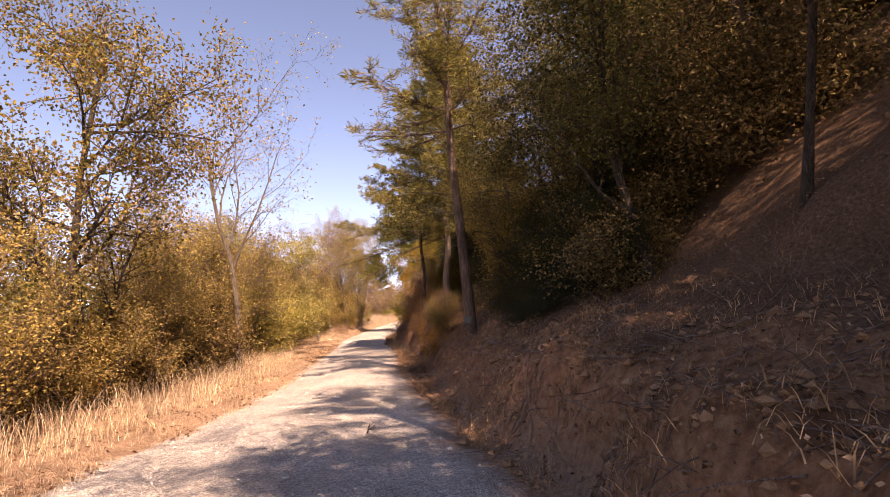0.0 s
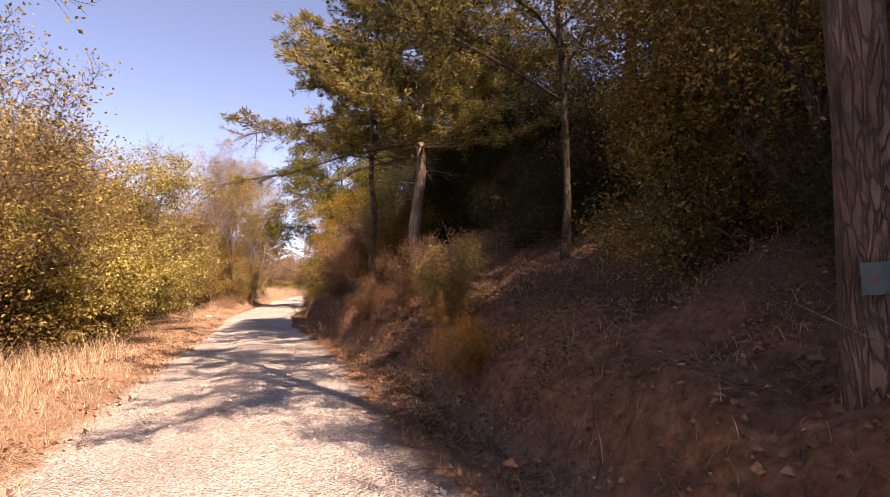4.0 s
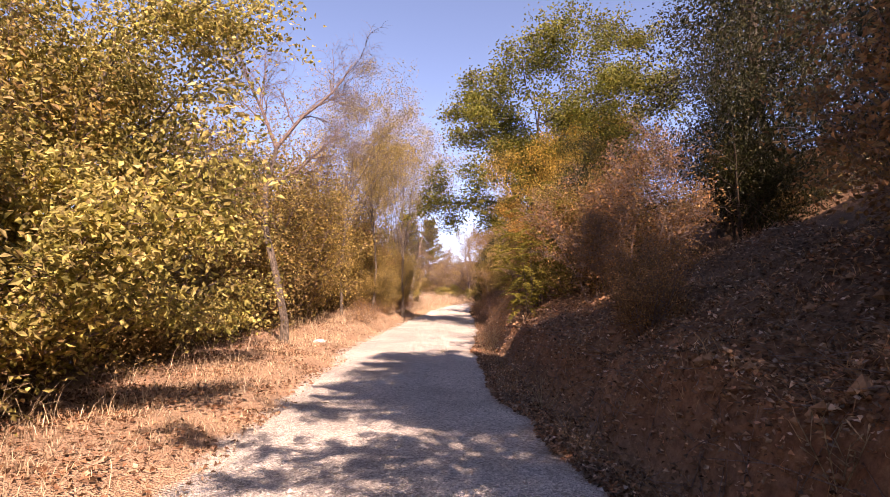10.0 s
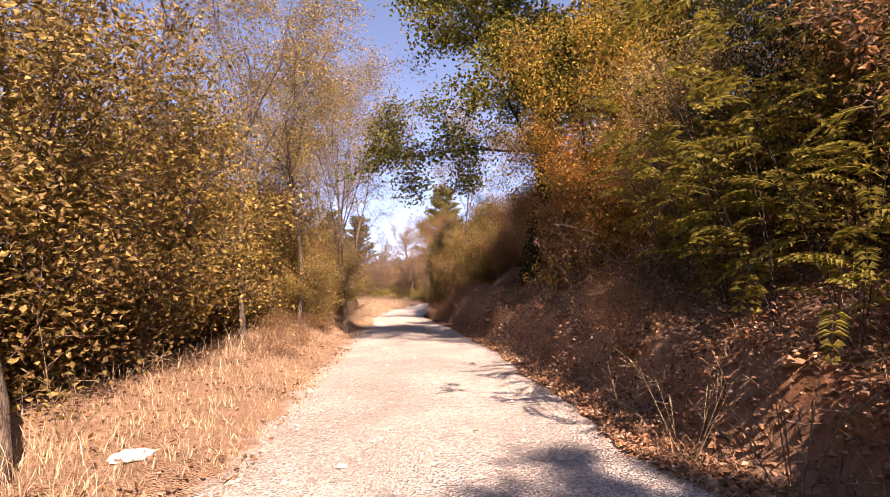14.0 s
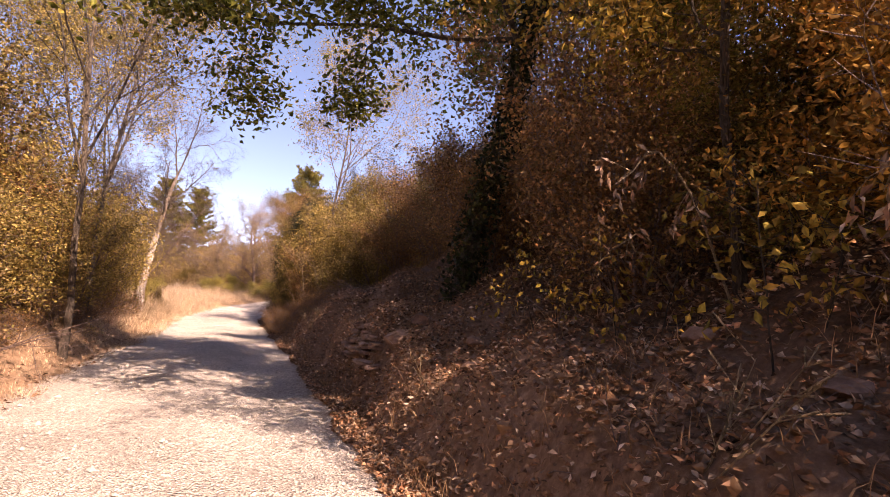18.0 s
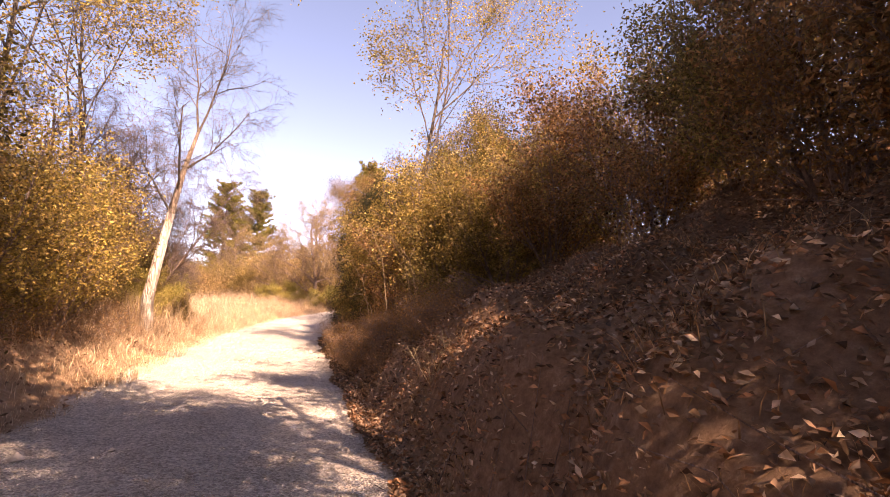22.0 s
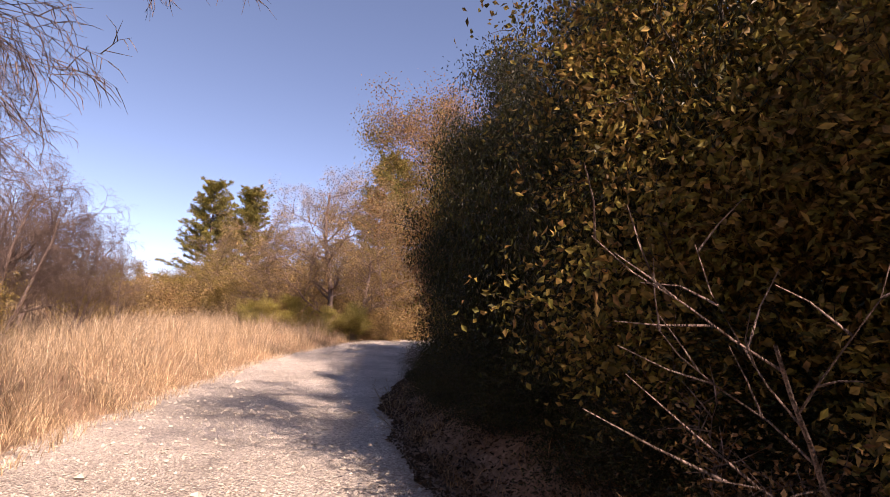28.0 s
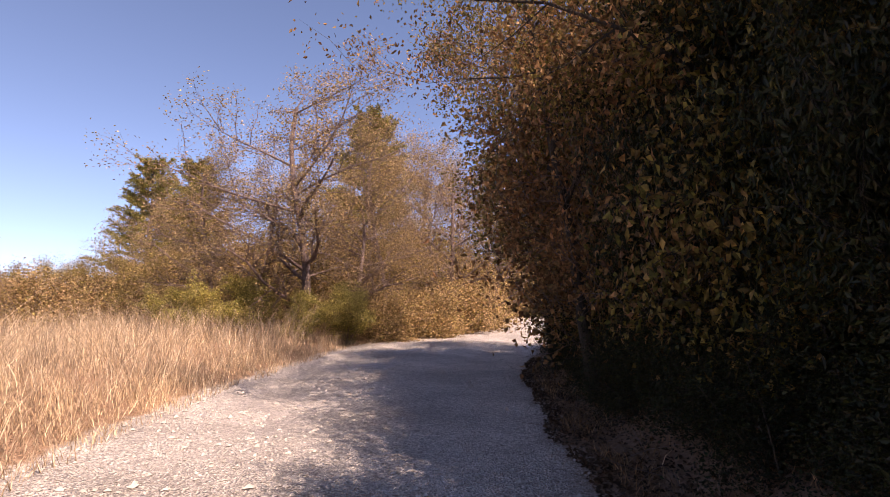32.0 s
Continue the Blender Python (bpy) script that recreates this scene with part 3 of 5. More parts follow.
S_SAPLING["from"] = [0.3, 0.2]
S_THICK = dict(wiggle=0.2, lift=[0.03, 0.0, 0.0], kids=[8, 6], angle=[60, 55], ratio=[0.5, 0.5])
S_THICK["from"] = [0.02, 0.1]
kind("lime", "bush", "yellow-green leafy bush with layered sprays beside the track", "bush", "bushes along the track", 11, 3.4, 0.04, S_BUSH, B_TWIG, L_LIME, per=7.5, size=(0.075, 0.042), spread=0.13, stems=4, flare=0.45, flat=0.35, droop=0.5)
S_LIME = dict(S_BUSH)
S_LIME["from"] = [0.2, 0.15, 0.2]
kind("lime_tree", "tree", "dense yellow-green broadleaf tree beside the dry verge", "tree", "trees along the track", 12, 4.6, 0.06, S_LIME, B_GREY, L_LIME, per=19, size=(0.065, 0.045), spread=0.17, stems=4, flare=0.3, flat=0.35, droop=0.5)
kind("gold", "bush", "thin golden-yellow autumn bush with upright stems", "bush", "bushes along the track", 13, 3.2, 0.03, S_SLIM, B_TWIG, L_GOLD, per=3.6, size=(0.063, 0.04), spread=0.13, stems=5, flare=0.4)
kind("gold2", "bush", "ochre-leaved shrub with many fine twigs", "bush", "bushes along the track", 14, 2.8, 0.03, S_SLIM, B_TWIG, L_OCHRE, per=5.8, size=(0.06, 0.037), spread=0.13, stems=6, flare=0.5)
kind("bare", "tree", "nearly bare young tree with pinkish grey twigs", "tree", "trees along the track", 15, 5.5, 0.045, S_BARE, B_TWIG, L_GOLD, per=0.8, size=(0.06, 0.04), stems=2, flare=0.25)
kind("brown_tree", "tree", "broadleaf tree with brownish-green autumn leaves and dark trunk", "tree", "trees along the track", 16, 6.0, 0.10, S_SCRUB, B_DARK, L_MIX, per=9, size=(0.075, 0.05), spread=0.16)
kind("slender", "tree", "slender forked tree with grey-brown bark and few leaves", "tree", "trees along the track", 17, 7.0, 0.095, S_FORK, B_GREY, L_GOLD, per=1.0, size=(0.08, 0.055), spread=0.15, lean=(0.03, 0.0))
kind("scrub", "tree", "brownish-twigged tree with sparse dry leaves and low limbs", "tree", "scrub trees", 26, 6.0, 0.10, S_SCRUB, B_TWIG, L_SCRUB, per=7, size=(0.055, 0.034), spread=0.12)
kind("russet", "bush", "russet-brown dry-leaved bush on the bank", "bush", "bushes on the bank", 18, 2.8, 0.03, S_SLIM, B_TWIG, L_BROWN, per=2.6, size=(0.066, 0.042), spread=0.13, stems=8, flare=0.5, droop=0.6)
# The shade on the hedge's track side comes from the leaf colour.
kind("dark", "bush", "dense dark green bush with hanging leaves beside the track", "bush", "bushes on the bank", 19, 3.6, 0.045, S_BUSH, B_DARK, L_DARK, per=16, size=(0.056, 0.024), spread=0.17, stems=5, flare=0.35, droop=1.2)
kind("mixed", "bush", "olive and yellow leafy bush on the bank", "bush", "bushes on the bank", 20, 3.2, 0.04, S_BUSH, B_DARK, L_MIX, per=8, size=(0.064, 0.036), spread=0.16, stems=5, flare=0.4, droop=0.4)
kind("oak", "oak_tree", "large oak with dark green lobed leaves reaching over the track", "tree", "", 21, 6.8, 0.09, S_OAK, B_DARK, L_OAK, per=85, size=(0.1, 0.06), spread=0.2)
kind("evergreen", "tree", "dark evergreen broadleaf tree on the wooded slope", "tree", "trees on the slope", 22, 6.5, 0.13, S_TREE, B_DARK, L_EVER, per=8, size=(0.12, 0.075), spread=0.26)
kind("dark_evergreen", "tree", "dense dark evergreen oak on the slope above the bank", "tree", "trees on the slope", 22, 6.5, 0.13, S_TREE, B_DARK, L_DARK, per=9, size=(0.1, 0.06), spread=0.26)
kind("orange", "bush", "arching shrub with orange autumn leaves above the bank", "bush", "bushes on the bank", 23, 3.8, 0.035, S_SLIM, B_TWIG, L_ORANGE, per=8, size=(0.075, 0.042), spread=0.13, stems=5, flare=0.6, droop=0.5)
kind("twiggy", "bush", "bare reddish-grey twig bush on the bank", "bush", "bushes on the bank", 24, 2.6, 0.02, S_BARE, B_TWIG, L_BROWN, per=0.5, size=(0.07, 0.04), stems=4, flare=0.5)
kind("thicket", "bush", "low tangled brown thicket under the trees", "bush", "thicket bushes", 27, 2.0, 0.025, S_THICK, B_DARK, L_THICK, per=14, size=(0.07, 0.042), spread=0.2, stems=6, flare=0.8)
# Thicket in near-black leaves, so that shade is built from its colour.
kind("shade_thicket", "bush", "low dark tangled bush at the foot of the hedge", "bush", "thicket bushes", 49, 2.0, 0.025, S_THICK, B_DARK, L_DARK, per=14, size=(0.055, 0.028), spread=0.2, stems=6, flare=0.8)
kind("scrub_low", "bush", "dense brownish scrub bush at the edge of the field", "bush", "scrub bushes", 28, 2.0, 0.025, S_THICK, B_TWIG, L_SCRUB, per=9, size=(0.09, 0.055), spread=0.2, stems=7, flare=0.6)
# Shaded counterpart of olive_screen: its near-black leaves carry the shade.
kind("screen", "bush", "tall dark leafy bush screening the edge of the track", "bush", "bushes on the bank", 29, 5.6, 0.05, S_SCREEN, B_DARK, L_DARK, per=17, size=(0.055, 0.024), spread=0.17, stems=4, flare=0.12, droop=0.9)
kind("olive_screen", "bush", "tall olive and golden leafy bush at the edge of the track", "bush", "bushes on the bank", 48, 5.4, 0.05, S_SCREEN, B_DARK, L_MIX, per=13, size=(0.06, 0.032), spread=0.17, stems=4, flare=0.14, droop=0.8)
kind("bramble", "bush", "low dry bramble with russet leaves at the foot of the bank", "bush", "brambles", 30, 0.95, 0.007, S_THICK, B_TWIG, L_BROWN, per=3, size=(0.026, 0.016), spread=0.1, stems=8, flare=0.9)
kind("gold_tree", "tree", "tall young tree with golden leaves and a dark leaning trunk", "tree", "trees along the track", 41, 6.2, 0.06, S_FORK, B_GREY, L_GOLD, per=6.0, size=(0.06, 0.042), spread=0.14, lean=(0.08, 0.0))
kind("weeping", "tree", "bare tree with drooping purplish twigs behind the verge", "tree", "trees along the track", 25, 6.5, 0.08, S_DROOP, B_TWIG, None, per=0, stems=3, flare=0.25)


def pine(name, label, seed, height, radius, first, reach, bark, group="", clumps=1.0, full=0, needle=(0.15, 0.016)):
    """A pine: straight trunk, whorls of limbs, tufts of needles at the outer twigs."""
    rng = np.random.default_rng(seed)
    ob = thing(name, label, "tree", group)
    n = 9
    z = np.linspace(-0.3, height, n)
    bend = np.cumsum(rng.standard_normal((n, 2)) * 0.07, 0) * (z[:, None] > 0)
    trunk = np.c_[bend, z]
    part("trunk", mesh_of("trunk", *tube(trunk, radius * np.linspace(1.15, 0.18, n), 10, rng, 0.05), bark, True), ob)
    tips = []
    h = first
    while h < height - 0.2:
        f, limbs = (h - first) / (height - first), []
        for k in range(rng.integers(3, 6) + full):
            a = rng.uniform(0, 2 * np.pi)
            ln = reach * (1 - 0.8 * f) * rng.uniform(0.6, 1.1)
            b = np.array([np.interp(h, z, trunk[:, 0]), np.interp(h, z, trunk[:, 1]), h])
            way = np.array([math.cos(a), math.sin(a), 0.1 + 0.5 * f])
            pts = [b + way * ln * s + np.array([0, 0, -0.25 * ln * s * (1 - s)]) + rng.standard_normal(3) * 0.05 * s for s in np.linspace(0, 1, 5)]
            limbs.append(tube(pts, radius * 0.22 * (1 - 0.6 * f) * np.linspace(1, 0.2, 5), 4))
            for s in np.arange(0.3, 1.01, 0.7 / max(3, ln * 2.2)):
                c = b + way * ln * s + np.array([0, 0, -0.25 * ln * s * (1 - s)])
                for q in range(3 + full):
                    side = rng.standard_normal(3) * [1, 1, 0.35] + way * 0.8
                    side /= np.linalg.norm(side)
                    e = c + side * rng.uniform(0.2, 0.55) * (0.5 + 0.5 * ln / reach)
                    limbs.append(tube([c, (c + e) / 2 + [0, 0, 0.02], e], [0.012, 0.009, 0.005], 3))
                    tips.append(np.r_[e, side])
                    tips.append(np.r_[(c + e) / 2, side])
        part("branch", mesh_of("branch", *joined(limbs), bark, True), ob)
        h += rng.uniform(0.3, 0.55) / (1 + 0.3 * full)
    t = np.array(tips)
    m = int(22 * clumps)
    at = np.repeat(t[:, :3], m, 0) + rng.standard_normal((len(t) * m, 3)) * 0.035
    v, f = leaves(rng, at, needle[0], needle[1], -0.15, 0.1, np.repeat(t[:, 3:], m, 0) * 0.7)
    part("needles", mesh_of("needles", v, f, L_NEEDLE), ob)
    return ob


def stand(ob, x, y, turn=0.0, size=1.0, lift=0.0, tilt=(0, 0)):
    ob.matrix_basis = pose(x, y, float(ground_at(x, y)) + lift, tilt[0], tilt[1], turn) @ Matrix.Diagonal((size, size, size, 1))
    return ob


# ---- the wooded slope on the right ----
p_near = stand(pine("pine_tree", "tall pine with reddish bark leaning on the bank", 31, 11, 0.105, 4.4, 2.8, B_PINE, clumps=0.75), 0.75, 12.9, 40, tilt=(0, -6))
p_lit = stand(pine("pine_tree", "sunlit pine with pale scaly bark reaching over the track", 32, 10.5, 0.135, 3.0, 4.2, B_PALE, clumps=1.25, full=2, needle=(0.15, 0.02)), 0.45, 24.0, 120, tilt=(0, -4))
p_dark = stand(pine("pine_tree", "pine in the dark wood, some copies unseen shade casters", 33, 11, 0.15, 3.0, 3.0, B_PINE, "pines on the slope", 0.6), 6.8, 12.1, 0, tilt=(0, -6))


def more_pine(ob, x, y, turn, size):
    s = ob.scale.copy()
    ob.scale = (1, 1, 1)
    copy_thing(ob, pose(x, y, float(ground_at(x, y)) - 0.05, 0, 0, turn) @ Matrix.Diagonal((size, size, size, 1)))
    ob.scale = s


# Copies at y below 4 stay out of view, added to shade bank and track.
for x, y, turn, size in ((4.4, 20.8, 200, 0.85), (8.4, 15.6, 140, 1.0), (7.0, 21.0, 300, 1.0), (9.0, 6.0, 33, 1.0), (6.5, -3.0, 180, 1.0), (4.0, -7.0, 20, 0.8), (3.4, -3.2, 250, 0.9), (4.8, 3.2, 70, 1.05), (3.4, 0.4, 320, 1.0)):
    more_pine(p_dark, x, y, turn, size)
# Evergreens at y below 3 are unseen, added only to block the sun.
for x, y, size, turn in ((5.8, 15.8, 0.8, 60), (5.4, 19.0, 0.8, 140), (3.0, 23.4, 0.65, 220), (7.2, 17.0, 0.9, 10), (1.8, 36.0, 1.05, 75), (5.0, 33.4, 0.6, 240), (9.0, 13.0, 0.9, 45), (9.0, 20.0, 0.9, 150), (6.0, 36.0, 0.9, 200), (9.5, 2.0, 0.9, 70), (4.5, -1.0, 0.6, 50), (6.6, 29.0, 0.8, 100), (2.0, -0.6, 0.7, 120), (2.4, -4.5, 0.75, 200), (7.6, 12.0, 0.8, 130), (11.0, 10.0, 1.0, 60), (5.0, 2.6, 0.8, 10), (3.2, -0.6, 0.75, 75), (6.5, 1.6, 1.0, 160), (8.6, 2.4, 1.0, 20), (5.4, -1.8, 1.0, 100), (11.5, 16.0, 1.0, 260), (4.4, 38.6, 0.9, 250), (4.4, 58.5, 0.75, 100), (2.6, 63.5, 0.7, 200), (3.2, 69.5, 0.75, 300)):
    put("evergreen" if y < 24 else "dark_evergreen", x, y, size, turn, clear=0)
n = 0
for y, back, key, size in ((12.2, 2.6, "mixed", 0.90), (14.2, 1.1, "brown_tree", 0.6), (15.6, 1.9, "mixed", 0.80), (16.4, 0.6, "orange", 0.2), (18.6, 1.0, "gold2", 0.40), (19.4, 1.2, "twiggy", 0.3), (21.2, 0.9, "twiggy", 0.45), (22.6, 0.5, "russet", 0.28), (25.2, 1.2, "mixed", 0.70),
                           (27.2, 0.8, "russet", 0.75), (26.9, 2.2, "dark", 0.62), (28.8, 2.3, "dark", 0.66), (29.6, 3.4, "dark", 0.85), (30.2, 0.6, "russet", 0.35), (32.0, 1.0, "twiggy", 0.45), (33.4, 1.2, "twiggy", 0.80), (34.0, 2.8, "dark", 1.00), (35.0, 0.9, "twiggy", 0.90), (36.2, 1.4, "mixed", 0.75), (37.6, 1.8, "dark", 0.80), (38.6, 1.5, "gold2", 0.90), (39.8, 1.3, "gold", 0.85),
                           (41.8, 1.2, "orange", 0.75), (40.2, 2.8, "russet", 0.8), (42.9, 1.6, "mixed", 0.70), (43.9, 1.0, "russet", 0.70), (44.8, 1.2, "russet", 0.90), (46.4, 2.6, "russet", 1.1), (48.0, 1.5, "russet", 1.14), (49.6, 1.9, "russet", 0.95), (51.0, 2.3, "russet", 0.85), (52.4, 2.8, "gold2", 0.9), (53.8, 2.6, "russet", 0.85), (55.2, 3.0, "gold", 0.9), (56.2, 3.0, "twiggy", 1.1),
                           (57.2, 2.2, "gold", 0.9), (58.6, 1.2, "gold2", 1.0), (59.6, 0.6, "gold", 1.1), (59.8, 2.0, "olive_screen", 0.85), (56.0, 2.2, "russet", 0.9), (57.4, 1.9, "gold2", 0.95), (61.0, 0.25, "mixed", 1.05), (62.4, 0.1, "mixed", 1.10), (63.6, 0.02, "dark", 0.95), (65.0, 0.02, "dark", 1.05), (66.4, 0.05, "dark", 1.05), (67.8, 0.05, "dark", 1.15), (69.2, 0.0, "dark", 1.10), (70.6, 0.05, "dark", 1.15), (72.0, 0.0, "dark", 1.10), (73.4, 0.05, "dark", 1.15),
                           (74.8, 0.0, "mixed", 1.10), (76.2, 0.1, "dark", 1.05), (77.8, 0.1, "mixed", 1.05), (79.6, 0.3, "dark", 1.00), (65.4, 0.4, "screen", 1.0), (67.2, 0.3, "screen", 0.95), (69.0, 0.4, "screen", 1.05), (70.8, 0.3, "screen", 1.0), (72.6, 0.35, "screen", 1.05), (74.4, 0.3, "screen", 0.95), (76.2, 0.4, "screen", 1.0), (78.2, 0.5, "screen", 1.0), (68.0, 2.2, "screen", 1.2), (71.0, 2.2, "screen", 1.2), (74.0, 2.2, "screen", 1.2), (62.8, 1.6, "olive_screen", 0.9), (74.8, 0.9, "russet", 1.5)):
    n += 1
    put(key, float(right_edge(np.array(y))) + 0.3, y, size, 67.0 * n, 0.72 if y > 61 else 1.0, clear=(back or 0.02) + (0.3 if y > 64 else 0))
kind("hedge_tree", "tree", "leafy tree with olive and russet leaves leaning over the track", "tree", "trees over the hedge", 44, 6.4, 0.07, S_HIGH, B_DARK, L_MIX, per=22, size=(0.06, 0.034), spread=0.2, lean=(-0.14, 0.0), droop=0.7)
kind("russet_tree", "tree", "tree with russet hanging leaves above the dark hedge", "tree", "trees over the hedge", 50, 6.4, 0.07, S_HIGH, B_DARK, L_BROWN, per=15, size=(0.062, 0.034), spread=0.2, lean=(-0.12, 0.0), droop=0.9)
kind("slope_shade_tree", "tree", "slim tree with bare dark stem and olive crown on the slope", "tree", "trees on the slope", 47, 6.6, 0.07, S_HIGH, B_DARK, L_EVER, per=8, size=(0.085, 0.05), spread=0.2)
kind("amber_tree", "tree", "slim tree with amber and yellow hanging leaves above the bank", "tree", "trees on the bank", 45, 5.2, 0.05, S_HIGH, B_DARK, L_AMBER, per=9, size=(0.085, 0.05), spread=0.18, lean=(-0.1, -0.05), droop=0.8)
kind("broadleaf", "sapling", "thin sapling with a few large yellow leaves", "plant", "yellow saplings", 46, 1.5, 0.008, S_SAPLING, B_DARK, L_AMBER, per=1.2, size=(0.08, 0.05), spread=0.08, droop=0.9, stems=2, flare=0.35)
for x, y, size, turn in ((-2.0, 75.0, 1.05, 8), (-1.2, 77.6, 1.0, -20)):
    put("hedge_tree", x, y, size, turn, clear=0)
put("russet_tree", -1.8, 72.4, 0.9, 15, clear=0)
# Those before y = 11 and at y = 18.4 are added to shade the bank.
for x, y, size, turn in ((1.8, 18.4, 0.9, 0), (3.9, 4.4, 1.05, 200), (4.7, 8.4, 0.95, 20), (2.6, 0.8, 1.0, 70), (1.9, -2.2, 1.0, 230), (7.4, 5.4, 1.0, 45), (3.4, 11.9, 0.75, 50), (4.0, 12.8, 0.85, 110), (5.2, 14.2, 0.9, 200), (4.6, 15.2, 0.9, 260), (6.4, 13.4, 0.85, 20), (2.9, 12.6, 0.7, 310), (7.6, 14.2, 0.9, 80)):
    put("slope_shade_tree", x, y, size, turn, clear=0)
for x, y, size, turn in ((-1.2, 42.9, 0.85, 0), (0.6, 43.6, 0.9, 100)):
    put("amber_tree", x, y, size, turn, clear=0)
for i, (x, y, size) in enumerate(((-1.3, 41.4, 1.1), (-1.9, 42.0, 0.8), (-1.2, 40.2, 1.0), (-2.0, 43.0, 0.8), (-0.8, 41.0, 1.2), (-2.1, 44.0, 0.7))):
    put("broadleaf", x, y, size, 77.0 * i, clear=0)
oak = put("oak", -2.0, 46.7, 1.2, 30, 1.0, clear=0, tilt=(0, -2))

n = 0
for x, y, size in ((2.9, 13.4, 0.7), (4.3, 12.0, 1.0), (6.0, 10.5, 1.4), (7.5, 14.0, 1.5), (5.0, 13.0, 1.2), (9.5, 11.0, 1.6), (8.5, 17.0, 1.6), (10.5, 14.5, 1.8), (5.5, 16.5, 1.3), (4.0, 19.5, 1.1), (3.2, 11.0, 0.9), (12.5, 18.0, 2.0), (7.0, 20.0, 1.6), (4.4, 23.0, 1.3), (3.0, 36.0, 1.2), (2.2, 52.0, 0.75), (2.4, 55.0, 0.8), (1.4, 49.4, 0.7), (1.2, 58.0, 0.75), (1.6, 46.8, 0.7), (2.6, 60.5, 0.9), (0.4, 61.0, 1.3), (-1.8, 60.0, 0.8), (-2.0, 62.0, 0.8)):
    n += 1
    put("thicket", x, y, size, 77.0 * n, clear=0)
# Dark fill: these bushes stand in for deep shade among the slope trees.
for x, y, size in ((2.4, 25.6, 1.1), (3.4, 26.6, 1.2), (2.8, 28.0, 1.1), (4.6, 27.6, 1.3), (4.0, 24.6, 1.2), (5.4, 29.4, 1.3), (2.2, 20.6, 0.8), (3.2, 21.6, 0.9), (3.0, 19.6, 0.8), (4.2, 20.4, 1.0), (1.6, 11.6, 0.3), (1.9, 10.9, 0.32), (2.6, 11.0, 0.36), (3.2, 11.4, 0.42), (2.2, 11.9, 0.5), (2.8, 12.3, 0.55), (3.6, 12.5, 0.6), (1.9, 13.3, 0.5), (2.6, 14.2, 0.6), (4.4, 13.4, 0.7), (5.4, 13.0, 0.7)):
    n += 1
    put("shade_thicket", x, y, size, 59.0 * n, clear=0)
# Low foliage along the hedge foot, with its shade put into the leaves.
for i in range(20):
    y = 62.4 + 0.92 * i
    put("shade_thicket", float(right_edge(np.array(y))) + 0.82 + 0.1 * (i % 3), y, 0.36 + 0.04 * (i % 3), 83.0 * i, clear=0)
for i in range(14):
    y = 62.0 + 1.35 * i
    put("shade_thicket", float(right_edge(np.array(y))) + 1.5, y, 0.62, 61.0 * i, clear=0)
for i in range(26):
    y = 10.0 + 1.95 * i
    put("thicket", float(left_edge(np.array(y))) - 3.4 - (i % 3) * 0.5, y, 0.85 + 0.12 * (i % 4), 47.0 * i, clear=0)

# ---- the left side ----
put("brown_tree", -6.9, 11.7, 1.15, 0, 0.85, clear=0)
put("slender", -5.6, 17.2, 0.95, 20, clear=0)
put("lime_tree", -9.8, 32.2, 1.3, 10, clear=0)
n = 0
for y, back, key, size in ((3.4, 1.4, "brown_tree", 0.80), (6.2, 0.4, "gold2", 0.80), (8.6, 0.6, "gold", 0.9), (11.6, 0.2, "gold2", 0.78), (12.6, 1.2, "lime", 1.12), (13.8, 0.3, "gold2", 0.90), (14.8, 2.0, "bare", 1.23), (15.4, 0.4, "gold", 0.95), (16.8, 0.8, "gold", 1.2), (18.0, 0.4, "gold2", 1.01), (19.4, 0.8, "gold", 1.15), (18.8, 1.8, "bare", 1.3), (22.8, 1.6, "bare", 1.35), (26.6, 1.6, "bare", 1.35), (20.6, 2.5, "bare", 1.34), (20.8, 0.6, "bare", 1.2), (22.4, 0.3, "lime", 1.18), (23.8, 0.6, "gold", 1.23), (24.6, 2.5, "bare", 1.34), (25.4, 0.3, "lime", 1.23), (27.2, 0.4, "gold2", 1.34), (28.0, 2.6, "bare", 1.40),
                           (29.0, 0.3, "lime", 1.23), (30.2, 1.5, "gold", 1.34), (33.8, 2.2, "bare", 1.46), (35.6, 0.9, "gold2", 1.25), (36.8, 1.8, "bare", 1.56), (37.8, 0.4, "gold2", 1.44), (39.4, 0.3, "gold", 1.38), (40.4, 1.6, "bare", 1.50), (41.0, 0.3, "gold", 1.44), (42.6, 0.4, "gold2", 1.38), (44.0, 1.6, "bare", 1.50), (44.4, 0.3, "gold", 1.38), (46.0, 0.3, "gold", 1.44), (47.6, 0.2, "gold2", 1.31), (48.6, 1.8, "bare", 1.38), (49.2, 0.0, "russet", 1.25), (50.8, 0.3, "gold", 1.56), (52.2, 1.6, "bare", 1.50), (52.4, 0.3, "russet", 1.31), (54.0, 0.3, "gold", 1.30), (55.4, 0.4, "gold", 1.15), (57.0, 1.2, "lime", 1.1), (57.6, 1.6, "gold_tree", 1.10),
                           (61.8, 0.9, "gold2", 0.80), (60.6, 3.2, "weeping", 1.15), (65.4, 2.2, "gold2", 0.70), (67.4, 5.2, "gold2", 0.80), (71.0, 8.0, "weeping", 0.90), (75.0, 10.5, "weeping", 0.75), (79.0, 9.0, "gold2", 0.70), (83.0, 8.0, "gold2", 0.80), (86.0, 10.0, "scrub", 0.50)):
    n += 1
    put(key, -30 if back is None else float(left_edge(np.array(y))) - back - 0.7 - 1.55 * size, y, size, 53.0 * n)

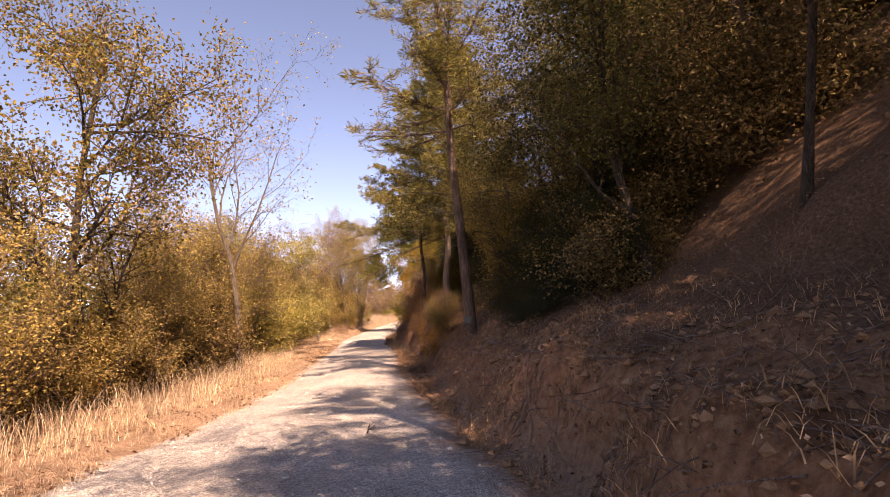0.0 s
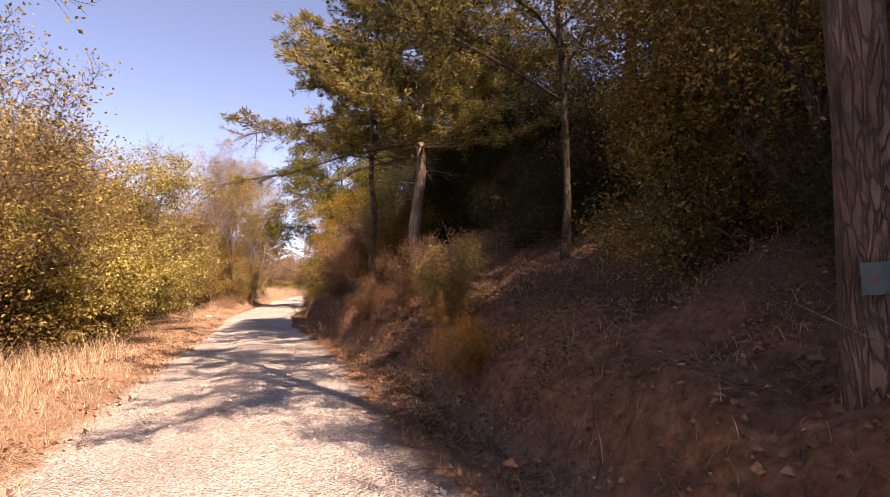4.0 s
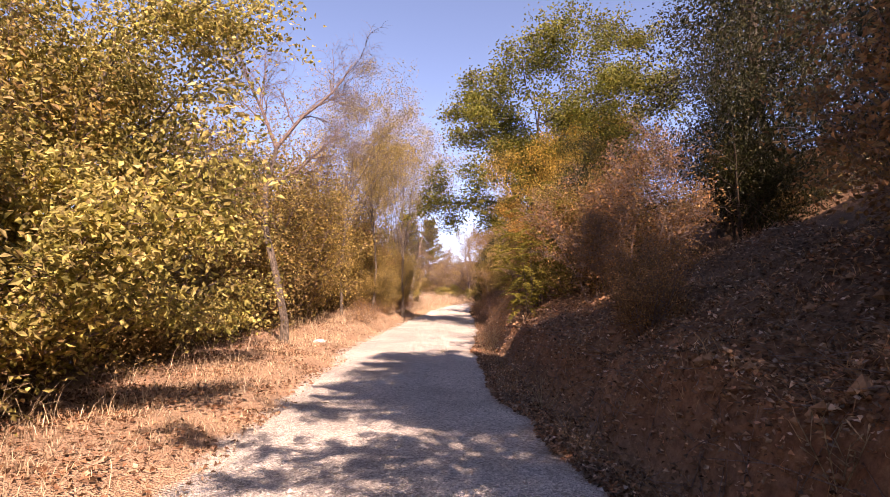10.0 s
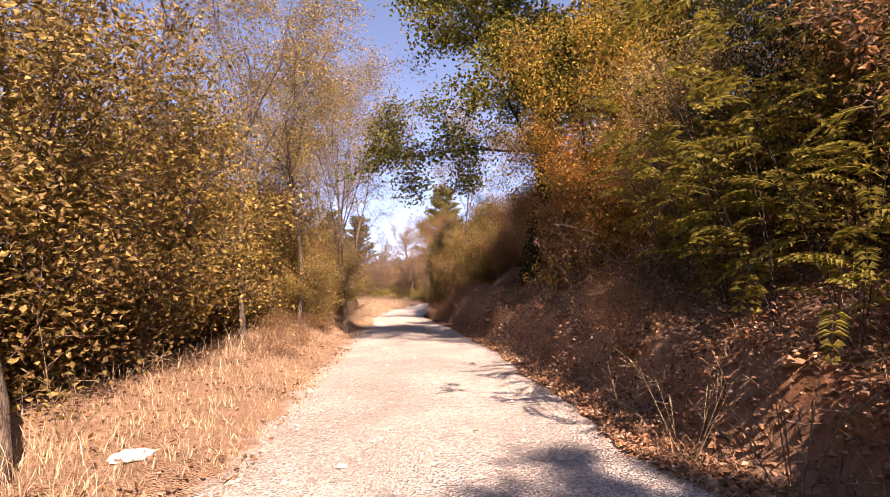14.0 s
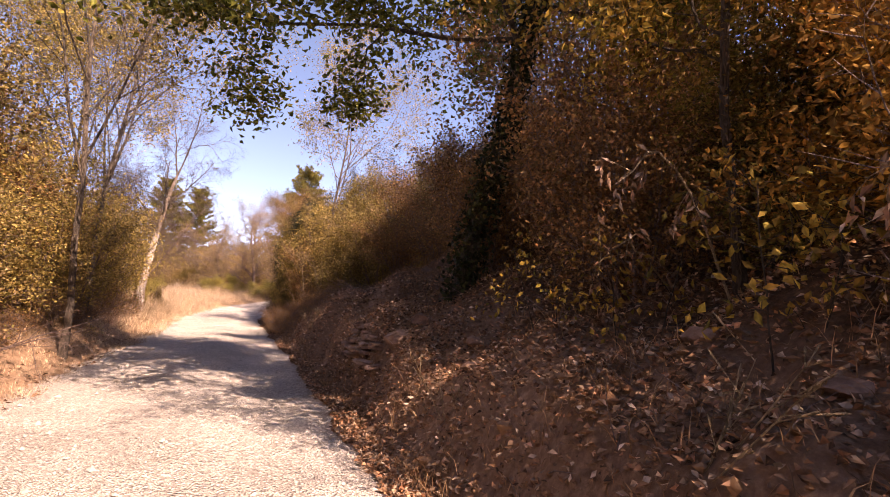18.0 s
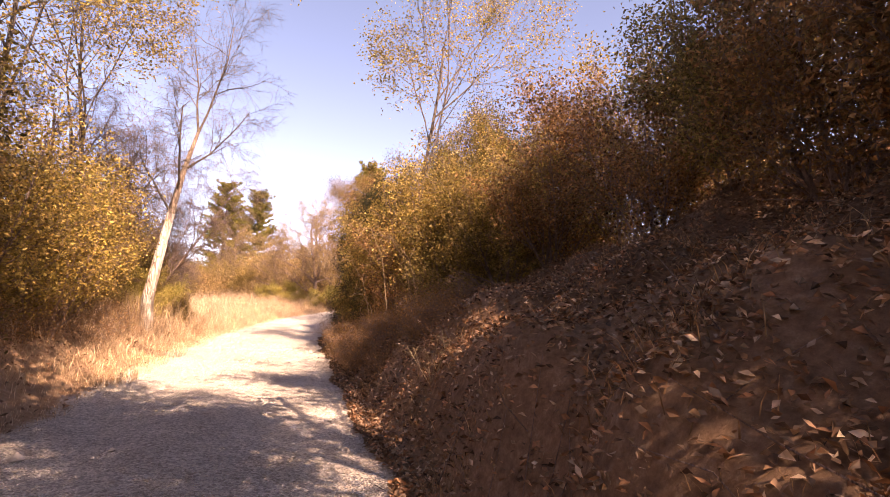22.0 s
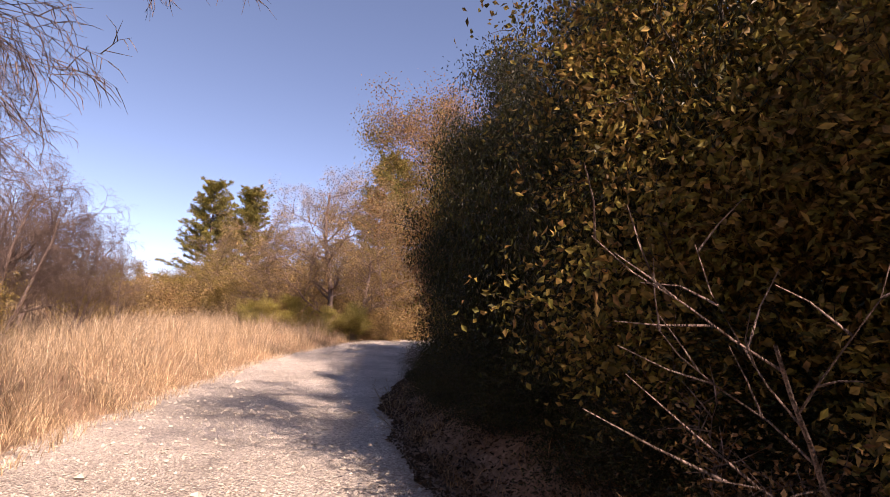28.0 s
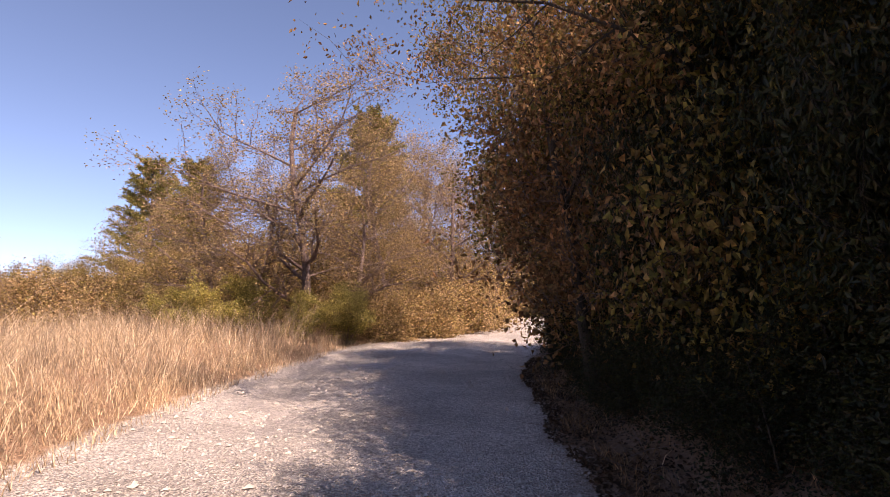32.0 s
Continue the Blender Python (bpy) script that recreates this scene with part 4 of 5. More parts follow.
for x, y, key, size in ((-8.3, 56.2, "gold", 0.8), (-8.4, 54.2, "gold", 0.85), (-8.0, 51.8, "gold2", 0.8), (-8.1, 49.4, "gold", 0.8), (-9.5, 59.6, "gold", 0.8), (-9.1, 58.2, "gold", 0.85), (-9.4, 57.0, "gold2", 0.9), (-8.0, 47.2, "gold2", 0.75), (-9.9, 60.6, "gold", 0.95), (-9.2, 63.0, "lime", 0.5), (-10.2, 61.8, "gold2", 0.8), (-9.6, 63.4, "gold2", 0.85), (-8.7, 64.6, "gold2", 0.45), (-9.3, 63.8, "weeping", 0.95), (-10.4, 65.4, "weeping", 0.72), (-11.2, 63.2, "weeping", 1.15), (-11.4, 66.8, "weeping", 0.65), (-12.8, 74.6, "weeping", 0.8), (-16.0, 78.0, "weeping", 0.7), (-12.6, 73.0, "gold2", 0.6), (-16.4, 82.6, "weeping", 1.05), (-19.0, 85.0, "weeping", 1.1), (-14.6, 84.2, "weeping", 0.75), (-21.8, 82.0, "weeping", 1.05), (-24.6, 86.0, "weeping", 1.1)):
    n += 1
    put(key, x, y, size, 31.0 * n, clear=0)
for x, y, size, turn in ((-8.0, 46.6, 0.95, 0), (-7.2, 49.7, 1.0, 90), (-7.8, 53.2, 1.05, 200), (-2.3, 59.8, 1.15, 180), (-9.6, 56.6, 1.15, 300), (-8.6, 44.2, 1.0, 150), (-9.4, 59.4, 1.05, 40)):
    put("gold_tree", x, y, size, turn, clear=0)
for x, y, key, size in ((3.0, 11.2, "dark", 0.5), (2.4, 12.9, "dark", 0.5), (3.8, 12.0, "dark", 0.7), (-2.5, 59.8, "russet", 0.75), (-3.0, 61.2, "mixed", 0.65), (-0.9, 75.6, "russet", 1.7), (-0.2, 77.6, "gold2", 1.7), (-13.6, 75.4, "weeping", 0.75), (-12.0, 76.2, "weeping", 0.55), (-2.2, 61.0, "mixed", 0.9), (-1.6, 59.2, "mixed", 0.95), (-2.9, 62.6, "mixed", 0.9), (-1.2, 47.4, "russet", 0.7), (2.6, 24.9, "evergreen", 0.55), (3.5, 23.4, "evergreen", 0.5), (2.0, 25.0, "dark", 0.7), (2.5, 23.6, "dark", 0.6), (1.7, 26.4, "dark", 0.7), (3.0, 22.2, "dark", 0.6), (3.6, 21.4, "evergreen", 0.5), (3.6, 10.6, "evergreen", 0.7)):
    n += 1
    put(key, x, y, size, 71.0 * n, clear=0)
for i in range(34):
    y = 38.0 + 1.25 * i
    if 41 < y < 53 or y > 62:
        continue
    put("bramble", float(right_edge(np.array(y))) + (0.75 if y < 56 else 0.5) + 0.35 * (i % 3), y, 0.7 + 0.15 * (i % 4) - 0.1 * (y > 56), 61.0 * i, clear=0)
for i in range(26):
    y = 54.6 + 0.31 * i
    put("bramble", float(right_edge(np.array(y))) + 0.45 + 0.3 * (i * 7 % 5), y, 0.55 + 0.08 * (i % 4), 97.0 * i, clear=0)
for i in range(12):
    y = 42.0 + 1.7 * i
    put("bramble", float(left_edge(np.array(y))) - 0.9 - 0.2 * (i % 3), y, 0.7 + 0.1 * (i % 3), 41.0 * i, clear=0)

put("mixed", -1.6, 72.0, 1.5, 0, 0.7, clear=0)
put("russet", -1.5, 73.7, 1.6, 40, 0.7, clear=0)
put("mixed", -1.9, 69.9, 1.4, 80, 0.65, clear=0)

# ---- the far end ----
put("scrub", -5.2, 83.6, 1.0, 100, 1.25, clear=0)
put("scrub", -6.8, 84.6, 0.66, 200, 1.3, clear=0)
put("scrub", -3.7, 85.0, 0.7, 300, 1.3, clear=0)
for x, y, key, size, turn in ((-6.6, 83.4, "lime", 0.62, 0), (-4.2, 83.9, "lime", 0.6, 60), (-8.2, 84.2, "lime", 0.5, 20), (-5.4, 83.0, "lime", 0.45, 110), (-8.0, 91.0, "scrub", 0.7, 30), (-10.6, 90.0, "gold2", 1.1, 130), (-2.8, 91.6, "scrub", 1.15, 130), (-2.0, 89.6, "gold2", 1.0, 170), (-0.4, 91.3, "gold", 1.1, 190), (-0.6, 94.0, "scrub", 1.25, 190), (2.2, 96.6, "scrub", 1.2, 250), (-2.4, 87.4, "scrub", 0.95, 40), (-7.8, 86.4, "scrub", 0.8, 80), (-0.2, 88.6, "scrub", 1.05, 140), (2.4, 91.0, "scrub", 1.1, 200), (5.6, 99.0, "scrub", 1.2, 310), (8.2, 101.5, "scrub", 1.2, 340), (-13.4, 94.0, "gold2", 1.0, 20), (-16.0, 99.0, "gold2", 1.0, 50), (-12.6, 100.0, "scrub", 0.9, 90), (-5.0, 98.0, "scrub", 1.3, 20), (-20.0, 104.0, "gold2", 1.1, 20), (-25.0, 106.0, "scrub", 0.6, 60), (-30.0, 106.0, "gold2", 1.2, 90), (-36.0, 108.0, "mixed", 1.0, 120), (-42.0, 104.0, "gold2", 1.2, 150), (-47.0, 100.0, "scrub", 0.6, 150), (-52.0, 97.0, "mixed", 1.2, 150), (11.0, 103.0, "scrub", 1.2, 45), (14.0, 105.0, "evergreen", 0.9, 45), (9.5, 97.0, "dark", 1.3, 45), (12.0, 92.5, "dark", 1.5, 100), (10.5, 88.0, "dark", 1.4, 150)):
    put(key, x, y, size, turn, clear=0)
n = 0
for x, y, size in ((-4.5, 84.5, 0.55), (-6.0, 84.4, 0.6), (-2.9, 84.9, 0.75), (-1.6, 85.8, 0.9), (-0.3, 87.0, 1.0), (0.9, 88.2, 1.1), (-7.0, 84.6, 0.8), (-5.6, 86.0, 1.1), (-3.4, 85.4, 0.8), (-8.6, 86.6, 0.9), (-3.4, 89.4, 1.0), (-9.4, 89.8, 1.2), (-11.6, 91.0, 1.1), (-13.6, 92.5, 1.2), (-15.6, 94.5, 1.3), (-8.0, 93.0, 1.8), (-4.4, 93.6, 2.0), (-1.4, 92.4, 1.4), (0.8, 93.4, 1.6), (2.8, 95.6, 1.8), (4.8, 97.6, 1.8), (7.0, 99.4, 2.0), (-1.0, 97.0, 2.4), (-6.6, 96.6, 2.2), (9.6, 101.0, 2.0), (-18.0, 96.0, 1.3), (-21.0, 98.0, 1.4), (-24.5, 100.0, 1.4), (-28.0, 101.0, 1.5), (-32.0, 102.0, 1.5), (-36.0, 102.0, 1.6), (-40.5, 102.0, 1.6), (-45.0, 101.0, 1.7), (-50.0, 99.0, 1.7), (-56.0, 97.0, 1.8), (-62.0, 94.0, 1.9), (-14.0, 104.0, 1.9), (-9.0, 102.0, 2.4)):
    n += 1
    put("scrub_low", x, y, size, 77.0 * n, clear=0)
p_far = stand(pine("pine_tree", "green pine standing behind the autumn scrub", 34, 13.0, 0.2, 1.0, 4.8, B_PINE, "far pines", 0.5, 1, (0.32, 0.04)), -18.0, 118.5, 0)
more_pine(p_far, -12.8, 110.0, 100, 0.85)
more_pine(p_far, -0.4, 106.0, 200, 1.05)

# ---- the dead tree with the white trunk ----
rng = np.random.default_rng(77)
dead = thing("dead_tree", "dead bare tree with a whitish peeling trunk", "tree")
trunk = np.array([[0.05, 0, -0.3], [0.0, 0, 0.7], [0.1, 0.05, 1.6], [0.3, 0.1, 3.0], [0.5, 0.1, 4.2], [0.75, 0.15, 5.3]])
part("trunk", mesh_of("trunk", *tube(trunk[:4], [0.18, 0.145, 0.125, 0.10], 12, rng, 0.10), B_WHITE, True), dead, "whitish peeling lower trunk")
part("upper_trunk", mesh_of("upper_trunk", *tube(trunk[3:], [0.10, 0.075, 0.045], 9, rng, 0.10), B_PALE, True), dead)
S_DEAD = dict(wiggle=0.22, lift=[0.1, 0.05, -0.06, -0.2], kids=[10, 9, 7], angle=[46, 45, 45], ratio=[0.5, 0.5, 0.55], sprays=1)
S_DEAD["from"] = [0.2, 0.15, 0.15]
for base, way, ln, r in (((0.75, 0.15, 5.3), (0.4, 0, 1), 3.4, 0.036), ((0.75, 0.15, 5.3), (-0.35, 0.2, 1), 3.2, 0.036), ((0.5, 0.1, 4.2), (0.8, 0.1, 0.5), 2.4, 0.03), ((0.3, 0.1, 3.0), (-0.8, 0.3, 0.7), 2.2, 0.04), ((0.4, 0.1, 3.6), (0.3, -0.9, 0.8), 2.4, 0.04)):
    limbs, twigs = [], []
    w = np.array(way) / np.linalg.norm(way)
    grow(rng, base, w, ln, r, 0, S_DEAD, limbs, twigs)
    part("branch", mesh_of("branch", *joined([tube(p, q, 5 if l == 0 else 3) for p, q, l, o in limbs]), B_GREY, True), dead)
stand(dead, -8.5, 61.4, 0, 0.92)

# ---- the leaning trunk on the verge ----
lean = thing("leaning_tree", "leaning rough-barked tree with bare upper branches", "tree")
trunk = np.array([[0, 0, -0.3], [-0.05, 0, 0.5], [-0.35, 0.05, 1.6], [-0.7, 0.1, 2.7], [-0.75, 0.2, 3.6], [-0.6, 0.3, 4.6]])
part("trunk", mesh_of("trunk", *tube(trunk, [0.12, 0.09, 0.08, 0.075, 0.065, 0.05], 10, rng, 0.08), B_GREY, True), lean)
for base, way, ln, r in (((-0.6, 0.3, 4.6), (0.5, 0.1, 1), 3.2, 0.05), ((-0.6, 0.3, 4.6), (-0.5, 0.2, 0.9), 3.0, 0.05), ((-0.75, 0.2, 3.6), (1.0, 0.2, 0.45), 2.6, 0.04), ((-0.7, 0.1, 2.8), (-0.9, -0.2, 0.5), 2.0, 0.04)):
    limbs, twigs = [], []
    grow(rng, base, np.array(way) / np.linalg.norm(way), ln, r, 0, S_DEAD, limbs, twigs)
    part("branch", mesh_of("branch", *joined([tube(p, q, 5 if l == 0 else 3) for p, q, l, o in limbs]), B_TWIG, True), lean)
stand(lean, -7.7, 36.2, 0)


# ---- a thin trunk beside the sunlit pine ----
stand(pine("pine_tree", "thin dark pine close to the track", 35, 9.0, 0.085, 3.6, 2.4, B_PINE, "", 0.7), -0.6, 24.8, 10)
mark = tube([[0, 0, 0.42], [0, 0, 0.48], [0, 0, 0.55]], [0.124, 0.126, 0.123], 12, rng, 0.03)
sel = mark[1][[k for k, q in enumerate(mark[1]) if mark[0][q][:, 0].mean() < -0.03 and mark[0][q][:, 1].mean() < 0.02]]
used = np.unique(sel)
mark = (mark[0][used], np.searchsorted(used, sel))
part("paint_mark", mesh_of("paint_mark", *mark, M_PAINT, True), p_near, "faded turquoise paint band on the bark")


def frond(seed, length, pairs, leaf=L_FROND):
    """One compound leaf: a rib with pairs of narrow leaflets."""
    rng = np.random.default_rng(seed)
    s = np.linspace(0, 1, 7)
    rib = np.c_[length * s, 0 * s, length * (0.25 * s - 0.55 * s**2)]
    v1, f1 = tube(rib, 0.004 * (1.1 - s), 3)
    f1 = np.concatenate([f1[:, [0, 1, 2]], f1[:, [0, 2, 3]]])
    k = np.repeat(np.linspace(0.2, 1, pairs), 2)
    at = np.c_[np.interp(k, s, rib[:, 0]), 0 * k, np.interp(k, s, rib[:, 2])]
    side = np.tile([1.0, -1.0], pairs)
    way = np.c_[0.5 + 0 * k, side, -0.25 + 0 * k]
    way /= np.linalg.norm(way, axis=1, keepdims=True)
    ln = (0.2 * length * np.sin(np.pi * (0.25 + 0.65 * k)) * rng.uniform(0.8, 1.2, len(k)))[:, None]
    w = np.c_[np.ones(len(k)), 0 * k, 0 * k] * ln * 0.17
    mid = at + 0.4 * ln * way
    up = np.c_[0 * k, 0 * k, 0.02 + 0 * k]
    v2 = np.stack([mid + w + up, at + ln * way, mid - w + up], 1).reshape(-1, 3)
    i = np.arange(len(k)) * 3 + len(v1)
    root = np.argmin(np.linalg.norm(v1[None] - at[:, None], axis=2), axis=1)
    f2 = np.concatenate([np.c_[root, i, i + 1], np.c_[root, i + 1, i + 2]])
    return mesh_of("frond", np.concatenate([v1, v2]), np.concatenate([f1, f2]), leaf)


FRONDS = [frond(i, 0.5 + 0.06 * i, 11 + i) for i in range(4)]


def sapling(x, y, size, seed):
    """A young tree with tall stems and long compound leaves."""
    rng = np.random.default_rng(seed)
    ob = thing("sapling", "yellow-green sapling with long compound leaves on the bank", "plant", "saplings on the bank")
    for k in range(4):
        a = rng.uniform(0, 2 * np.pi)
        d = np.array([math.cos(a) * 0.28 - 0.18, math.sin(a) * 0.28 - 0.1, 1.0])
        h = rng.uniform(1.7, 3.0)
        pts = np.array([d * h * s + [0, 0, -0.15 + 0.1 * s] for s in np.linspace(0, 1, 5)])
        stem = part("stem", mesh_of("stem", *tube(pts, [0.009, 0.008, 0.006, 0.005, 0.003], 4), B_DARK, True), ob)
        for q in range(13):
            s = 0.25 + 0.75 * q / 12
            p = d * h * s + [0, 0, -0.15 + 0.1 * s]
            o = part("frond", FRONDS[int(rng.integers(4))], stem)
            o.matrix_basis = pose(*p, rng.uniform(-20, 20), rng.uniform(-35, 20), rng.uniform(0, 360))
    return stand(ob, x, y, 0, size)


for x, y, size, seed in ((-2.2, 36.4, 0.85, 1), (-1.9, 37.6, 0.9, 2), (-1.4, 36.9, 1.0, 3), (-1.7, 38.8, 0.8, 4), (-1.0, 38.2, 1.05, 5), (-2.3, 35.6, 0.7, 6)):
    sapling(x, y, size, seed)


# ---- ivy on the oak, a low limb and dead wood on the sunlit pine ----
rng = np.random.default_rng(55)
ring = np.array([v.co for v in [c for c in oak.children if c.name.startswith("trunk")][0].data.vertices]).reshape(-1, 9, 3)
mid = ring.mean(1)
h = rng.uniform(0, 4.6, 5200)
a = rng.uniform(0, 2 * np.pi, len(h))
out = 0.08 + 0.16 * rng.uniform(0, 1, len(h)) ** 2 * (1.3 - h / 5)
at = np.stack([np.interp(h, mid[:, 2], mid[:, 0]) + out * np.cos(a), np.interp(h, mid[:, 2], mid[:, 1]) + out * np.sin(a), h], 1)
part("ivy", mesh_of("ivy", *leaves(rng, at, 0.06, 0.055, 0.9), L_DARK), oak, "dark ivy climbing the trunk")


def low_limb(ob, rows, seed, thick=0.03):
    """A drooping limb with tufts of needles, added to a standing pine."""
    rng = np.random.default_rng(seed)
    back = ob.matrix_basis.inverted()
    p = np.array([back @ Vector(r) for r in rows])
    chunks, tips = [tube(p, thick * np.linspace(1, 0.3, len(p)), 5)], []
    for s in np.linspace(0.3, 1, 22):
        k = s * (len(p) - 1)
        i = min(int(k), len(p) - 2)
        c = p[i] + (k - i) * (p[i + 1] - p[i])
        w = (p[i + 1] - p[i]) / np.linalg.norm(p[i + 1] - p[i])
        for q in range(2):
            d = w * 0.9 + rng.standard_normal(3) * [0.6, 0.6, 0.4]
            d /= np.linalg.norm(d)
            e = c + d * rng.uniform(0.12, 0.5)
            chunks.append(tube([c, (c + e) / 2, e], [0.01, 0.008, 0.005], 3))
            tips += [np.r_[e, d], np.r_[0.4 * c + 0.6 * e, d]]
    part("branch", mesh_of("branch", *joined(chunks), B_PINE, True), ob)
    t = np.array(tips)
    at = np.repeat(t[:, :3], 26, 0) + rng.standard_normal((len(t) * 26, 3)) * 0.02
    part("needles", mesh_of("needles", *leaves(rng, at, 0.13, 0.007, -0.1, 0.1, np.repeat(t[:, 3:], 26, 0) * 0.8), L_NEEDLE), ob)


low_limb(p_lit, ((0.45, 24.0, 5.0), (-1.2, 23.4, 4.5), (-2.5, 22.9, 3.9), (-3.7, 22.6, 3.6)), 1)
low_limb(p_lit, ((0.45, 24.0, 4.7), (-0.9, 23.4, 4.2), (-2.0, 22.9, 3.5), (-2.8, 22.6, 3.0)), 2)
low_limb(p_lit, ((0.45, 24.0, 5.6), (-0.9, 23.2, 5.4), (-2.2, 22.6, 4.9), (-3.3, 22.2, 4.5)), 3)
back = p_lit.matrix_basis.inverted()
S_DRY = dict(wiggle=0.2, lift=[-0.1, -0.12, -0.15], kids=[6, 4], angle=[45, 45], ratio=[0.5, 0.5], sprays=1)
S_DRY["from"] = [0.2, 0.2]
for z, way, ln in ((4.6, (-0.9, -0.4, 0.1), 1.7), (4.0, (-0.8, -0.5, 0.0), 1.5), (4.9, (0.6, -0.7, 0.1), 1.3), (3.6, (-0.9, -0.2, 0.1), 1.2), (4.3, (0.8, -0.5, 0.1), 1.0)):
    limbs, twigs = [], []
    w = back.to_3x3() @ Vector(way)
    b = back @ Vector((0.45, 24.0, z))
    grow(rng, tuple(b), np.array(w) / w.length, ln, 0.014, 0, S_DRY, limbs, twigs)
    part("dead_branch", mesh_of("dead_branch", *joined([tube(p, q, 4 if l == 0 else 3) for p, q, l, o in limbs]), B_PALE, True), p_lit, "bare dead branch")

# ---- dry ferns on the bank ----
DRY_FRONDS = [frond(40 + i, 0.34 + 0.06 * i, 11 + i, L_BRACKEN) for i in range(3)]


def fern(x, y, seed, size):
    rng = np.random.default_rng(seed)
    ob = thing("dry_fern", "withered reddish-brown fern on the earth bank", "fern", "dry ferns")
    for k in range(9):
        o = part("frond", DRY_FRONDS[int(rng.integers(3))], ob)
        o.matrix_basis = pose(0, 0, 0, rng.uniform(-25, 25), rng.uniform(-55, 0), 40 * k + rng.uniform(-18, 18))
    stand(ob, x, y, 0, size)


for i in range(24):
    y = 18.0 + 0.34 * i
    fern(float(right_edge(np.array(y))) + 0.95 + 0.4 * (i * 7 % 5), y, 500 + i, 0.4 + 0.06 * (i * 3 % 6))
# ---- grass ----


def blades(rng, x, y, tall, wide, sway):
    """Dry grass: a bent blade of three triangles at each place."""
    n = len(x)
    b = np.c_[x, y, ground_at(x, y) - 0.01]
    a = rng.uniform(0, 2 * np.pi, n)
    h = tall * rng.uniform(0.45, 1.15, n)
    w = np.c_[np.cos(a), np.sin(a), 0 * a] * (wide * rng.uniform(0.6, 1.3, n))[:, None] / 2
    g = rng.uniform(0, 2 * np.pi, n)
    o = np.c_[np.cos(g), np.sin(g), 0 * g] * (sway * h * rng.uniform(0.2, 1, n))[:, None]
    up = np.c_[0 * h, 0 * h, h]
    v = np.stack([b - w, b + w, b + 0.55 * up + 0.35 * o - 0.8 * w, b + 0.55 * up + 0.35 * o + 0.8 * w, b + up * (1 - 0.15 * rng.uniform(0, 1, n))[:, None] + o], 1)
    i = np.arange(n)[:, None] * 5
    return v.reshape(-1, 3), np.concatenate([i + [[0, 1, 3]], i + [[0, 3, 2]], i + [[2, 3, 4]]])


def grass(name, label, seed, n, ys, off, tall, wide, sway, mat=L_STRAW, clump=0.0, patchy=0.0):
    rng = np.random.default_rng(seed)
    y = rng.uniform(*ys, n)
    e = off[0] + (off[1] - off[0]) * rng.uniform(0, 1, n) ** 1.2
    x = left_edge(y) - e
    keep = wave(x, y, 0.5, 4) + 0.8 * rng.standard_normal(n) > clump
    x, y, e = x[keep], y[keep], e[keep]
    v, f = blades(rng, x, y, tall * (1 + patchy * wave(x, y, 1.1, 3) + 0.5 * patchy * wave(x, y, 0.4, 6)) * np.clip(0.55 + e / 1.2, 0.5, 1), wide, sway)
    tagged(new(name, mesh_of(name, v, f, mat)), label, "grass", kind="stuff")


grass("dry_grass", "short straw-coloured dry grass on the verge", 1, 110000, (1, 64), (-0.15, 1.8), 0.12, 0.006, 0.9, clump=0.1, patchy=0.5)
grass("tall_dry_grass", "tall pale dry grass at the foot of the bushes", 2, 11000, (1, 22), (0.75, 2.4), 0.5, 0.007, 0.6, clump=0.25, patchy=0.5)
grass("tall_dry_grass", "thin dry grass at the foot of the bushes", 21, 6000, (22, 62), (1.0, 2.6), 0.36, 0.007, 0.7, clump=0.3, patchy=0.6)
grass("tall_dry_grass", "tall golden dry grass in the open field", 3, 105000, (60, 90), (0.05, 9.0), 0.66, 0.006, 0.85, clump=0.0, patchy=0.95)
grass("tall_dry_grass", "pale dry grass of the distant field", 4, 22000, (84, 125), (1.0, 34.0), 0.8, 0.02, 0.5, patchy=0.4)


grass("verge_tufts", "ragged dry grass tufts fraying the edge of the track", 31, 26000, (55, 86), (-0.35, 0.6), 0.3, 0.007, 0.9, clump=0.35, patchy=0.7)


def scatter(rng, n, ys, off, clump):
    """Places on the bank, off metres from the edge of the track."""
    y = rng.uniform(*ys, n)
    e = off[0] + (off[1] - off[0]) * rng.uniform(0, 1, n) ** 1.5
    x = right_edge(y) + e
    keep = wave(x, y, 0.6, 3) + 0.5 * rng.standard_normal(n) > clump
    return x[keep], y[keep]


